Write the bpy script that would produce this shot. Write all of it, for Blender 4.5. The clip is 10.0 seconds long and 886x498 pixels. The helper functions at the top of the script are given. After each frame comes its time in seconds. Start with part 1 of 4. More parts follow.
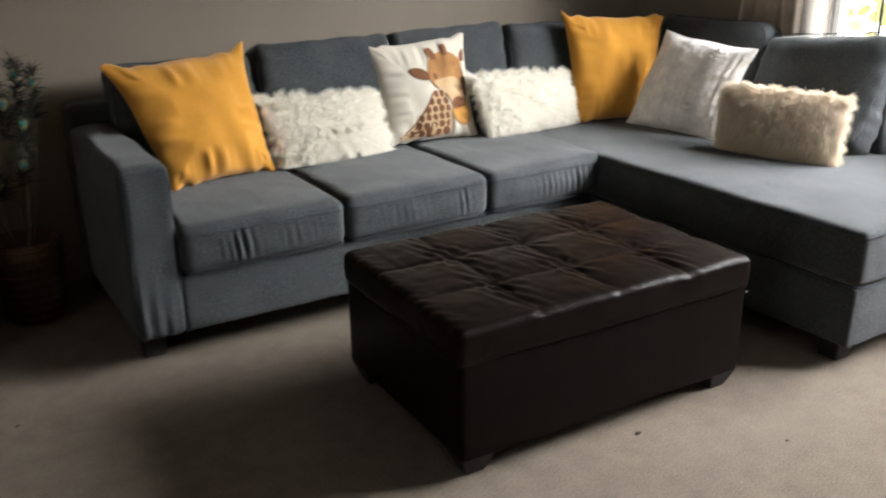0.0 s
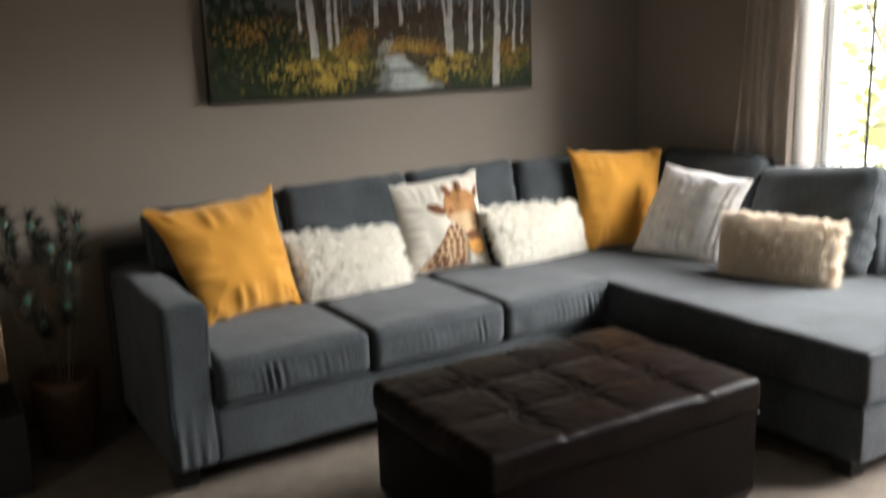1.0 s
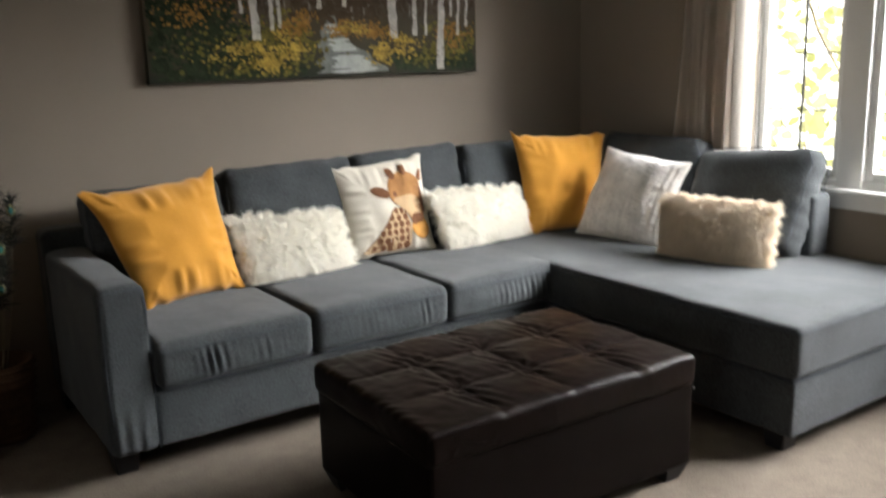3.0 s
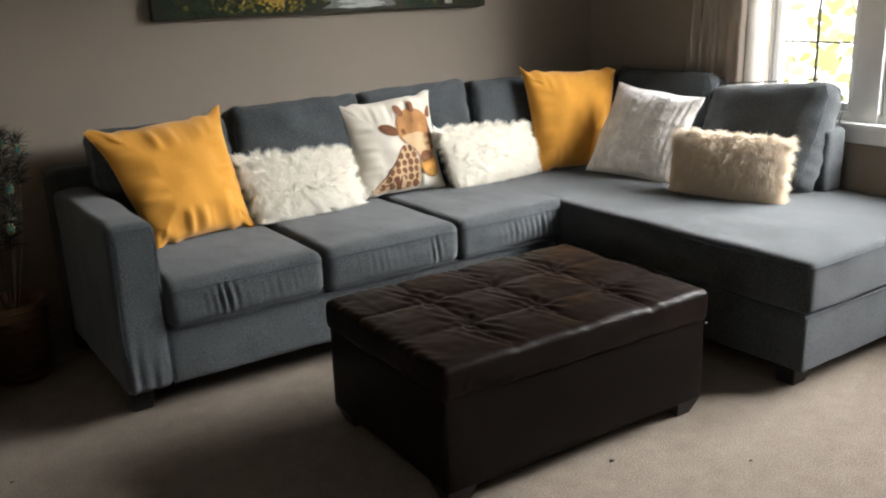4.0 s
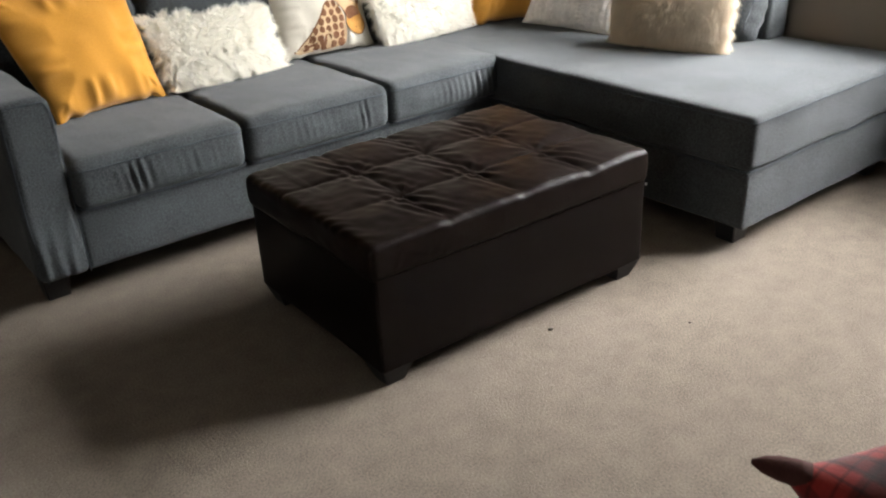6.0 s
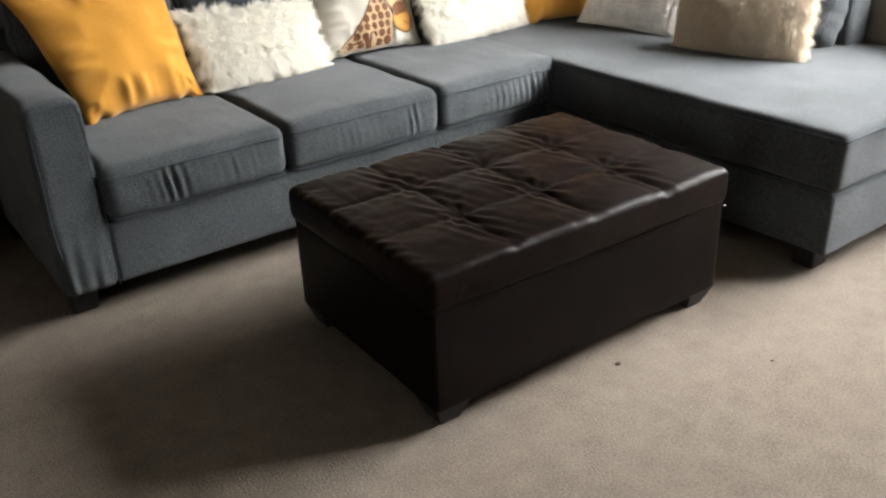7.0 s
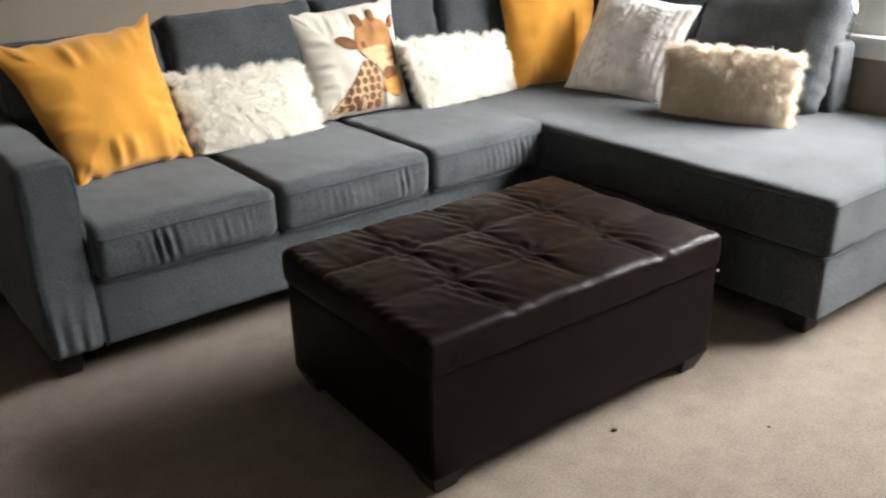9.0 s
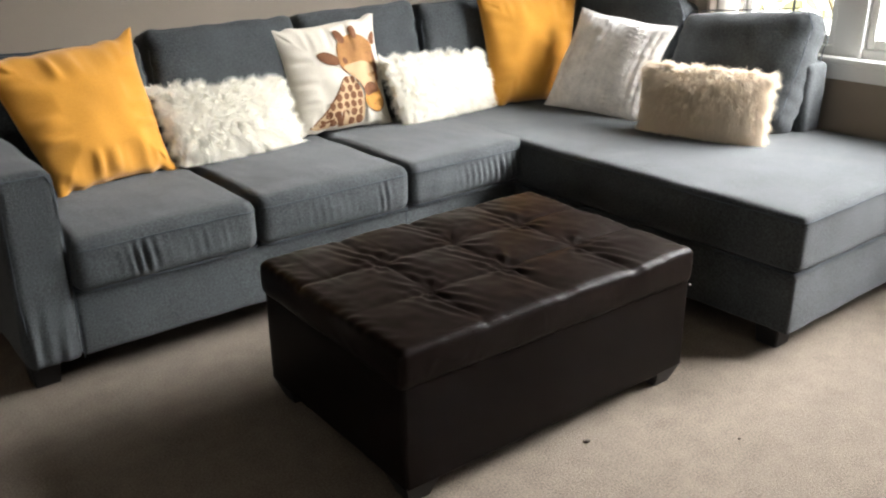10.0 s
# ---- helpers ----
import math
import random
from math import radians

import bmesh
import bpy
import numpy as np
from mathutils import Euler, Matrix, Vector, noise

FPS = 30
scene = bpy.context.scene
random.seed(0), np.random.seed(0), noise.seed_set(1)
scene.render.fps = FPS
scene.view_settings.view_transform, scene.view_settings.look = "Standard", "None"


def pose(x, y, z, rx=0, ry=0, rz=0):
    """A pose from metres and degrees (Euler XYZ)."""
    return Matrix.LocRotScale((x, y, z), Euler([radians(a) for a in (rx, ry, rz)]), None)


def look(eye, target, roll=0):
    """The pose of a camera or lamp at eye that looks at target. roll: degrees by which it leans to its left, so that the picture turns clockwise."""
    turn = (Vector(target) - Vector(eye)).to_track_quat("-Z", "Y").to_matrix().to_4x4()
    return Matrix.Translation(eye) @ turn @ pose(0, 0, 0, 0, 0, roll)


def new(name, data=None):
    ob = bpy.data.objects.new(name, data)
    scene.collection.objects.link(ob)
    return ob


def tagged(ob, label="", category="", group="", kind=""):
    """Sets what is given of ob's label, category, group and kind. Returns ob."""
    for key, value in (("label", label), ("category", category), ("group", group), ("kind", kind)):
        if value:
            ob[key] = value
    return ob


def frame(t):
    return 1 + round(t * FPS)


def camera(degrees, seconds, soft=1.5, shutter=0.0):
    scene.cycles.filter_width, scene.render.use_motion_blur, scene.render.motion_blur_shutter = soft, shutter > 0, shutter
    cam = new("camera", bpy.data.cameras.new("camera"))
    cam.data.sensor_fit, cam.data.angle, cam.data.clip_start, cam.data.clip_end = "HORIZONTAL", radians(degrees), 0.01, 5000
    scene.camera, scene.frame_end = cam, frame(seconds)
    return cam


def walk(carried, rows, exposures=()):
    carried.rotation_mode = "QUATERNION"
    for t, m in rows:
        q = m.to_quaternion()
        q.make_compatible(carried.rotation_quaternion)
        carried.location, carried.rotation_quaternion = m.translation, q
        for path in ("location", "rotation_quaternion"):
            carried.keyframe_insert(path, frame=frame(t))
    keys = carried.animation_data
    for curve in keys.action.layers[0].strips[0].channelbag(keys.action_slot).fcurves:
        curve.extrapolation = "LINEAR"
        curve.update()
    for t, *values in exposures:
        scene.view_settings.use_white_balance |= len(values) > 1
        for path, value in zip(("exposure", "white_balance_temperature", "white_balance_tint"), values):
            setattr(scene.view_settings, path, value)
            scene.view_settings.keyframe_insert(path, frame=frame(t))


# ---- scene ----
cam = camera(53.8, 10.0, 2.1, 0.5)
PATH = [
    (0, (0.323, 0.387, 1.319), (1.308, 1.989, 0.64), -0.7),
    (0.5, (0.189, 0.329, 1.342), (1.145, 1.956, 0.68), -0.4),
    (1, (0.198, 0.288, 1.397), (1.219, 1.958, 0.984), -2.0),
    (1.5, (0.193, 0.276, 1.455), (1.229, 1.98, 1.297), -2.5),
    (2, (0.197, 0.288, 1.437), (1.259, 1.967, 1.21), -1.0),
    (2.5, (0.197, 0.288, 1.395), (1.247, 1.948, 1.021), -0.2),
    (3, (0.219, 0.257, 1.366), (1.328, 1.863, 0.928), -1.6),
    (3.2, (0.218, 0.263, 1.339), (1.327, 1.849, 0.835), -1.7),
    (4.3, (0.213, 0.28, 1.346), (1.286, 1.863, 0.764), -2.0),
    (4.5, (0.223, 0.27, 1.326), (1.316, 1.834, 0.725), -1.5),
    (5, (0.171, 0.31, 1.33), (1.241, 1.87, 0.68), -0.2),
    (5.5, (0.234, 0.301, 1.301), (1.314, 1.784, 0.503), -2.0),
    (6, (0.339, 0.378, 1.326), (1.434, 1.804, 0.451), -3.0),
    (7.5, (0.406, 0.682, 1.308), (1.412, 2.168, 0.423), -1.2),
    (8, (0.362, 0.692, 1.309), (1.334, 2.238, 0.492), -0.5),
    (8.5, (0.354, 0.676, 1.329), (1.38, 2.222, 0.584), -1.3),
    (9, (0.383, 0.653, 1.318), (1.506, 2.119, 0.55), -1.5),
    (9.5, (0.415, 0.624, 1.354), (1.578, 2.058, 0.584), -2.0),
    (10, (0.38, 0.612, 1.319), (1.539, 2.068, 0.587), -0.7),
]
EXPOSURES = [(0.0, -0.38), (3.2, -0.35), (5.5, -0.15), (8.0, 0.02), (10.0, 0.04)]
walk(cam, [(t, look(eye, target, roll)) for t, eye, target, roll in PATH], EXPOSURES)

# ---- world, sun and window light ----
world = bpy.data.worlds.new("world")
scene.world = world
world.use_nodes = True
wn = world.node_tree
sky = wn.nodes.new("ShaderNodeTexSky")
sky.sky_type, sky.sun_disc = "NISHITA", False
sky.sun_elevation, sky.sun_rotation = radians(38), radians(60)
wn.links.new(sky.outputs[0], wn.nodes["Background"].inputs[0])
wn.nodes["Background"].inputs[1].default_value = 0.12

WX, WY = 3.80, 4.00            # inner faces of the window wall and the back wall
WIN_Y0, WIN_Y1, WIN_Z0, WIN_Z1 = 0.70, 2.84, 0.74, 2.16
LAMP = 4700.0


def sky_light(name, watts, colour):
    """The bright open sky to the south-east, over the garden; trees and houses stand before the rest."""
    lamp = bpy.data.lights.new(name, "AREA")
    lamp.shape, lamp.size, lamp.size_y = "RECTANGLE", 6.0, 3.2
    lamp.energy, lamp.color = watts, colour
    ob = new(name, lamp)
    ob.matrix_world = look((WX + 2.8, -0.4, 4.0), (WX - 1.2, 1.9, 0.8))
    return ob


sky_light("sky_light", LAMP, (0.97, 0.985, 1.0))

# fill lamp to lift the shadows, in an added, unseen window across the room
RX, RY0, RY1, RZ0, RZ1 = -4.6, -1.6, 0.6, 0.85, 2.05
far = bpy.data.lights.new("added_fill_light", "AREA")
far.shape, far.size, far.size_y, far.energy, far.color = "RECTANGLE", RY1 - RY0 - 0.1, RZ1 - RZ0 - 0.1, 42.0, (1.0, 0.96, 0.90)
new("added_fill_light", far).matrix_world = look((RX - 0.03, (RY0 + RY1) / 2, (RZ0 + RZ1) / 2), (RX + 2.0, (RY0 + RY1) / 2, (RZ0 + RZ1) / 2))


# ---- materials ----
def material(name, colour, rough=0.8, vary=0.15, scale=8.0, fine=220.0, bump=0.15, metal=0.0, sheen=0.0, tint=None, bump_dist=0.002, spec=0.3, fw=0.6):
    """Two scales of noise over one base colour, with a fine relief."""
    m = bpy.data.materials.new(name)
    m.use_nodes = True
    t = m.node_tree
    b = t.nodes["Principled BSDF"]
    co = t.nodes.new("ShaderNodeTexCoord")
    n1, n2 = t.nodes.new("ShaderNodeTexNoise"), t.nodes.new("ShaderNodeTexNoise")
    n1.inputs["Scale"].default_value, n1.inputs["Detail"].default_value = scale, 5
    n2.inputs["Scale"].default_value, n2.inputs["Detail"].default_value = fine, 3
    for n in (n1, n2):
        t.links.new(co.outputs["Object"], n.inputs["Vector"])
    mixf = t.nodes.new("ShaderNodeMath")
    mixf.operation = "MULTIPLY_ADD"
    t.links.new(n2.outputs[0], mixf.inputs[0])
    mixf.inputs[1].default_value = fw
    t.links.new(n1.outputs[0], mixf.inputs[2])
    ramp = t.nodes.new("ShaderNodeValToRGB")
    half = t.nodes.new("ShaderNodeMath")
    half.operation = "MULTIPLY"
    half.inputs[1].default_value = 1.0 / (1.0 + fw)
    t.links.new(mixf.outputs[0], half.inputs[0])
    ramp.color_ramp.elements[0].position, ramp.color_ramp.elements[1].position = 0.33, 0.67
    lo = [max(0, c * (1 - vary)) for c in colour]
    hi = [min(1, c * (1 + vary)) for c in (tint or colour)]
    ramp.color_ramp.elements[0].color, ramp.color_ramp.elements[1].color = (*lo, 1), (*hi, 1)
    t.links.new(half.outputs[0], ramp.inputs[0])
    t.links.new(ramp.outputs[0], b.inputs["Base Color"])
    bp = t.nodes.new("ShaderNodeBump")
    bp.inputs["Strength"].default_value, bp.inputs["Distance"].default_value = bump, bump_dist
    t.links.new(n2.outputs[0], bp.inputs["Height"])
    t.links.new(bp.outputs[0], b.inputs["Normal"])
    b.inputs["Roughness"].default_value, b.inputs["Metallic"].default_value = rough, metal
    b.inputs["Sheen Weight"].default_value = sheen
    b.inputs["Specular IOR Level"].default_value = spec
    return m


def thin(m, colour, share):
    """Lets part of the light through, as thin cloth and hair do."""
    t = m.node_tree
    out = t.nodes["Material Output"].inputs[0]
    front = out.links[0].from_socket
    tr = t.nodes.new("ShaderNodeBsdfTranslucent")
    tr.inputs[0].default_value = (*colour, 1)
    mx = t.nodes.new("ShaderNodeMixShader")
    mx.inputs[0].default_value = share
    t.links.new(front, mx.inputs[1])
    t.links.new(tr.outputs[0], mx.inputs[2])
    t.links.new(mx.outputs[0], out)
    return m


SOFA = material("sofa_fabric", (0.0405, 0.0445, 0.0465), 0.95, 0.5, 6, 170, 0.8, fw=2.2, sheen=0.14, spec=0.15)
SEAM = material("sofa_piping", (0.046, 0.053, 0.061), 0.9, 0.15, 8, 380, 0.3, spec=0.15)
BLACK = material("black_wood", (0.012, 0.011, 0.011), 0.5, 0.3, 9, 120, 0.1)
LEATHER = material("brown_leather", (0.0058, 0.0040, 0.0034), 0.36, 0.15, 7, 260, 0.3, spec=0.036, bump_dist=0.0008)


def wrinkled(m, scale, distance):
    """Adds drawn-out creases over the fine grain."""
    t = m.node_tree
    co, mp, nz, bp = (t.nodes.new("ShaderNode" + k) for k in ("TexCoord", "Mapping", "TexNoise", "Bump"))
    mp.inputs["Scale"].default_value = (1.0, 0.28, 1.0)
    mp.inputs["Rotation"].default_value = (0, 0, 0.5)
    nz.noise_type = "RIDGED_MULTIFRACTAL"
    nz.inputs["Scale"].default_value, nz.inputs["Detail"].default_value, nz.inputs["Distortion"].default_value = scale, 2, 0.9
    bp.inputs["Strength"].default_value, bp.inputs["Distance"].default_value = 0.6, distance
    t.links.new(co.outputs["Object"], mp.inputs[0])
    t.links.new(mp.outputs[0], nz.inputs["Vector"])
    t.links.new(nz.outputs[0], bp.inputs["Height"])
    b = t.nodes["Principled BSDF"]
    t.links.new(b.inputs["Normal"].links[0].from_socket, bp.inputs["Normal"])
    t.links.new(bp.outputs[0], b.inputs["Normal"])
    return m


LEATHER_TOP = wrinkled(material("creased_leather", (0.0070, 0.0044, 0.0036), 0.36, 0.2, 7, 260, 0.3, spec=0.06, bump_dist=0.0008), 13.0, 0.0045)
MUSTARD = material("mustard_velvet", (0.54, 0.245, 0.030), 0.85, 0.14, 5, 260, 0.25, sheen=0.3, spec=0.15)
CREAM_FUR = thin(material("cream_fur", (0.97, 0.935, 0.85), 0.75, 0.03, 20, 90, 0.1, spec=0.3), (0.99, 0.98, 0.94), 0.5)
TAN_FUR = thin(material("tan_fur", (0.72, 0.63, 0.51), 0.75, 0.12, 16, 90, 0.1, spec=0.2), (0.84, 0.74, 0.61), 0.4)
KNIT = material("oatmeal_knit", (0.80, 0.765, 0.73), 0.9, 0.2, 18, 150, 0.6, bump_dist=0.003, spec=0.1)
LINEN = material("ecru_linen", (0.62, 0.57, 0.48), 0.9, 0.07, 8, 330, 0.4, spec=0.1)
WALL = material("taupe_wall_paint", (0.238, 0.199, 0.158), 0.75, 0.04, 2.0, 160, 0.12, spec=0.2)
CEIL = material("ceiling_paint", (0.80, 0.785, 0.75), 0.9, 0.03, 3.0, 120, 0.15)
CARPET = material("beige_carpet", (0.172, 0.142, 0.114), 0.97, 0.36, 14.0, 190, 0.4, fw=3.0, bump_dist=0.005, spec=0.05)
WHITE = material("white_gloss_paint", (0.78, 0.77, 0.74), 0.4, 0.03, 6, 90, 0.05)
CURTAIN = thin(material("beige_curtain", (0.66, 0.60, 0.54), 0.9, 0.08, 9, 300, 0.3, spec=0.1), (0.74, 0.66, 0.58), 0.5)
BASKET = material("brown_wicker", (0.10, 0.055, 0.028), 0.8, 0.35, 30, 120, 0.6)
PINE = material("pine_wood", (0.24, 0.155, 0.08), 0.55, 0.22, 5, 60, 0.15)


# ---- mesh helpers ----
def empty(name, at, label, category, group=""):
    ob = new(name)
    ob.location = at
    ob.empty_display_size = 0.1
    return tagged(ob, label, category, group)


def finish(bm, name, mat, smooth=True):
    me = bpy.data.meshes.new(name)
    bmesh.ops.recalc_face_normals(bm, faces=bm.faces)
    bm.to_mesh(me)
    bm.free()
    for p in me.polygons:
        p.use_smooth = smooth
    me.materials.append(mat)
    return me


def part(name, bm, mat, parent=None, label="", smooth=True, at=None):
    """One mesh object. Its vertices are in world metres; under a parent they are moved into the parent's own space."""
    me = finish(bm, name, mat, smooth)
    ob = new(name, me)
    if parent is not None:
        root = parent
        shift = Vector((0, 0, 0))
        while root is not None:
            shift += root.location
            root = root.parent
        me.transform(Matrix.Translation(-shift))
        ob.parent = parent
    elif at is not None:
        me.transform(Matrix.Translation(-Vector(at)))
        ob.location = at
    if label:
        ob["label"] = label
    return ob


def steps(h, r, n, k=4):
    inner = [-(h - r) + 2 * (h - r) * i / n for i in range(n + 1)]
    edge = [h - r + r * math.sin(math.pi / 2 * i / k) for i in range(1, k + 1)]
    return [-e for e in reversed(edge)] + inner + edge


def soft_box(size, r, n=(8, 8, 8), m=Matrix(), shape=None, bm=None, k=4):
    """A box with rounded edges on a fine grid. shape(p, u) may move each point; u runs from -1 to 1 along each side."""
    bm = bm or bmesh.new()
    h = [s / 2 for s in size]
    ax = [steps(h[i], min(r, h[i] * 0.98), n[i], k) for i in range(3)]
    made = {}

    def vert(p):
        key = tuple(round(c, 6) for c in p)
        if key not in made:
            inner = Vector([max(-(h[i] - r), min(h[i] - r, p[i])) for i in range(3)])
            d = Vector(p) - inner
            out = inner + (d.normalized() * r if d.length > 1e-9 else d)
            if shape:
                out = shape(out, Vector([out[i] / h[i] for i in range(3)]))
            made[key] = bm.verts.new(m @ out)
        return made[key]

    for a in range(3):
        b, c = (a + 1) % 3, (a + 2) % 3
        for s in (-1, 1):
            for i in range(len(ax[b]) - 1):
                for j in range(len(ax[c]) - 1):
                    quad = []
                    for bi, cj in ((i, j), (i + 1, j), (i + 1, j + 1), (i, j + 1)):
                        p = [0, 0, 0]
                        p[a], p[b], p[c] = s * h[a], ax[b][bi], ax[c][cj]
                        quad.append(vert(p))
                    if len(set(quad)) == 4:
                        try:
                            bm.faces.new(quad)
                        except ValueError:
                            pass
    return bm


def block(x0, x1, y0, y1, z0, z1, bevel=0.004, bm=None):
    size = (x1 - x0, y1 - y0, z1 - z0)
    return soft_box(size, min(bevel, min(size) / 2.1), (1, 1, 1), Matrix.Translation(((x0 + x1) / 2, (y0 + y1) / 2, (z0 + z1) / 2)), None, bm, 2)


def tube(points, radius, sides=6, bm=None, taper=None):
    """A round cord along a line of points."""
    bm = bm or bmesh.new()
    rings = []
    pts = [Vector(p) for p in points]
    for i, p in enumerate(pts):
        d = (pts[min(i + 1, len(pts) - 1)] - pts[max(i - 1, 0)]).normalized()
        a = d.orthogonal().normalized() if abs(d.z) > 0.9 else d.cross(Vector((0, 0, 1))).normalized()
        b = d.cross(a)
        r = radius * (taper(i / (len(pts) - 1)) if taper else 1)
        rings.append([bm.verts.new(p + r * (math.cos(2 * math.pi * s / sides) * a + math.sin(2 * math.pi * s / sides) * b)) for s in range(sides)])
    for q, w in zip(rings, rings[1:]):
        for s in range(sides):
            bm.faces.new((q[s], q[(s + 1) % sides], w[(s + 1) % sides], w[s]))
    for ring in (rings[0], rings[-1]):
        bm.faces.new(ring)
    return bm


def lathe(profile, at, sides=28, bm=None):
    bm = bm or bmesh.new()
    rings = [[bm.verts.new((at[0] + r * math.cos(2 * math.pi * s / sides), at[1] + r * math.sin(2 * math.pi * s / sides), at[2] + z)) for s in range(sides)] for r, z in profile]
    for q, w in zip(rings, rings[1:]):
        for s in range(sides):
            bm.faces.new((q[s], q[(s + 1) % sides], w[(s + 1) % sides], w[s]))
    for ring in (rings[0], rings[-1]):
        bm.faces.new(ring)
    return bm


def wob(p, f, a, seed=0.0):
    return a * noise.noise(Vector((p[0] * f + seed, p[1] * f - seed, p[2] * f + 2 * seed)))


# ---- the room ----
def structure(name, bm, mat, label):
    return tagged(part(name, bm, mat, None, "", False), label, "", "", "structure")


X0, Y0, H = -4.6, -4.8, 2.55
structure("floor", block(X0 - 0.2, WX + 0.3, Y0 - 0.2, WY + 0.2, -0.12, 0.0, 0.001), CARPET, "beige cut-pile wall-to-wall carpet")
structure("ceiling", block(X0 - 0.2, WX + 0.3, Y0 - 0.2, WY + 0.2, H, H + 0.12, 0.001), CEIL, "plain pale painted ceiling")
structure("wall_north", block(X0, WX, WY, WY + 0.15, 0, H, 0.001), WALL, "taupe painted wall behind the sofa")
# unseen wall; its opening is cut only for the added fill lamp
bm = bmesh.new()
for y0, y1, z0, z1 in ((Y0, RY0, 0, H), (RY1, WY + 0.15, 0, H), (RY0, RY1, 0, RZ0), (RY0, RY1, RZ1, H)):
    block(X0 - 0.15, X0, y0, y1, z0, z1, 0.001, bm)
structure("wall_west", bm, WALL, "taupe painted wall with an opening for added fill light")
structure("wall_south", block(X0, WX, Y0 - 0.15, Y0, 0, H, 0.001), WALL, "taupe painted wall")
bm = bmesh.new()
T = WX + 0.16
block(WX, T, Y0 - 0.15, WIN_Y0, 0, H, 0.001, bm)
block(WX, T, WIN_Y1, WY + 0.15, 0, H, 0.001, bm)
block(WX, T, WIN_Y0, WIN_Y1, 0, WIN_Z0, 0.001, bm)
block(WX, T, WIN_Y0, WIN_Y1, WIN_Z1, H, 0.001, bm)
structure("wall_east", bm, WALL, "taupe painted wall with a wide white window")

# ---- window, curtain and what is outside ----
GLASS = bpy.data.materials.new("window_glass")
GLASS.use_nodes = True
gb = GLASS.node_tree.nodes["Principled BSDF"]
gb.inputs["Base Color"].default_value = (1, 1, 1, 1)
gb.inputs["Roughness"].default_value, gb.inputs["Transmission Weight"].default_value, gb.inputs["IOR"].default_value = 0.0, 1.0, 1.02
LEAD = material("lead_came", (0.03, 0.03, 0.03), 0.6, 0.2, 9, 80, 0.1)

window = empty("window_1", (WX + 0.06, 2.19, WIN_Z0), "white painted casement window with dark leaded bars", "window")
tagged(window, kind="structure")
LEAVES_Y = ((2.445, 2.80), (1.61, 2.255), (0.77, 1.415))      # the three glazed openings
FX0, FX1 = WX + 0.03, WX + 0.10


def window_frame():
    """The fixed white frame: head, sill rail, two jambs and two broad mullions, with the board and apron below."""
    part("jamb", block(FX0, FX1, 2.80 + 0.035, WIN_Y1, WIN_Z0, WIN_Z1), WHITE, window)
    part("jamb", block(FX0, FX1, WIN_Y0, 0.735, WIN_Z0, WIN_Z1), WHITE, window)
    part("mullion", block(FX0 - 0.012, FX1, 2.29, 2.41, WIN_Z0, WIN_Z1, 0.006), WHITE, window)
    part("mullion", block(FX0 - 0.012, FX1, 1.45, 1.575, WIN_Z0, WIN_Z1, 0.006), WHITE, window)
    part("head", block(FX0, FX1, 0.735, 2.835, 2.125, WIN_Z1), WHITE, window)
    part("bottom_rail", block(FX0, FX1, 0.735, 2.835, WIN_Z0, 0.775), WHITE, window)
    part("window_sill", block(WX - 0.035, WX + 0.03, WIN_Y0 - 0.06, WIN_Y1 + 0.06, 0.715, 0.742, 0.008), WHITE, window)
    part("apron", block(WX - 0.016, WX, WIN_Y0 - 0.03, WIN_Y1 + 0.03, 0.655, 0.715, 0.004), WHITE, window)
    for y0, y1 in ((WIN_Y0 - 0.07, WIN_Y0), (WIN_Y1, WIN_Y1 + 0.07)):
        part("casing", block(WX - 0.016, WX, y0, y1, 0.742, WIN_Z1 + 0.07, 0.005), WHITE, window)
    part("casing", block(WX - 0.016, WX, WIN_Y0, WIN_Y1, WIN_Z1, WIN_Z1 + 0.07, 0.005), WHITE, window)


def casement(y0, y1):
    sash = part("sash", block(FX0 + 0.012, FX1 - 0.012, y0 - 0.03, y0, 0.778, 2.122, 0.006), WHITE, window)
    for a, b, c, d in ((y1, y1 + 0.03, 0.778, 2.122), (y0, y1, 0.778, 0.815), (y0, y1, 2.09, 2.122)):
        part("rail", block(FX0 + 0.012, FX1 - 0.012, a, b, c, d, 0.006), WHITE, sash)
    pane = part("pane", block(WX + 0.066, WX + 0.070, y0, y1, 0.815, 2.09, 0.0005), GLASS, sash, "clear glass pane")
    pane.visible_shadow = False
    n = max(2, round((y1 - y0) / 0.178))
    for i in range(1, n):
        y = y0 + (y1 - y0) * i / n
        part("lead_bar", tube([(WX + 0.062, y, 0.815), (WX + 0.062, y, 2.09)], 0.0060), LEAD, sash)
    for z in (1.07, 1.322, 1.577, 1.832):
        part("lead_bar", tube([(WX + 0.061, y0, z), (WX + 0.061, y1, z)], 0.0045), LEAD, sash)


window_frame()
for y0, y1 in LEAVES_Y:
    casement(y0, y1)


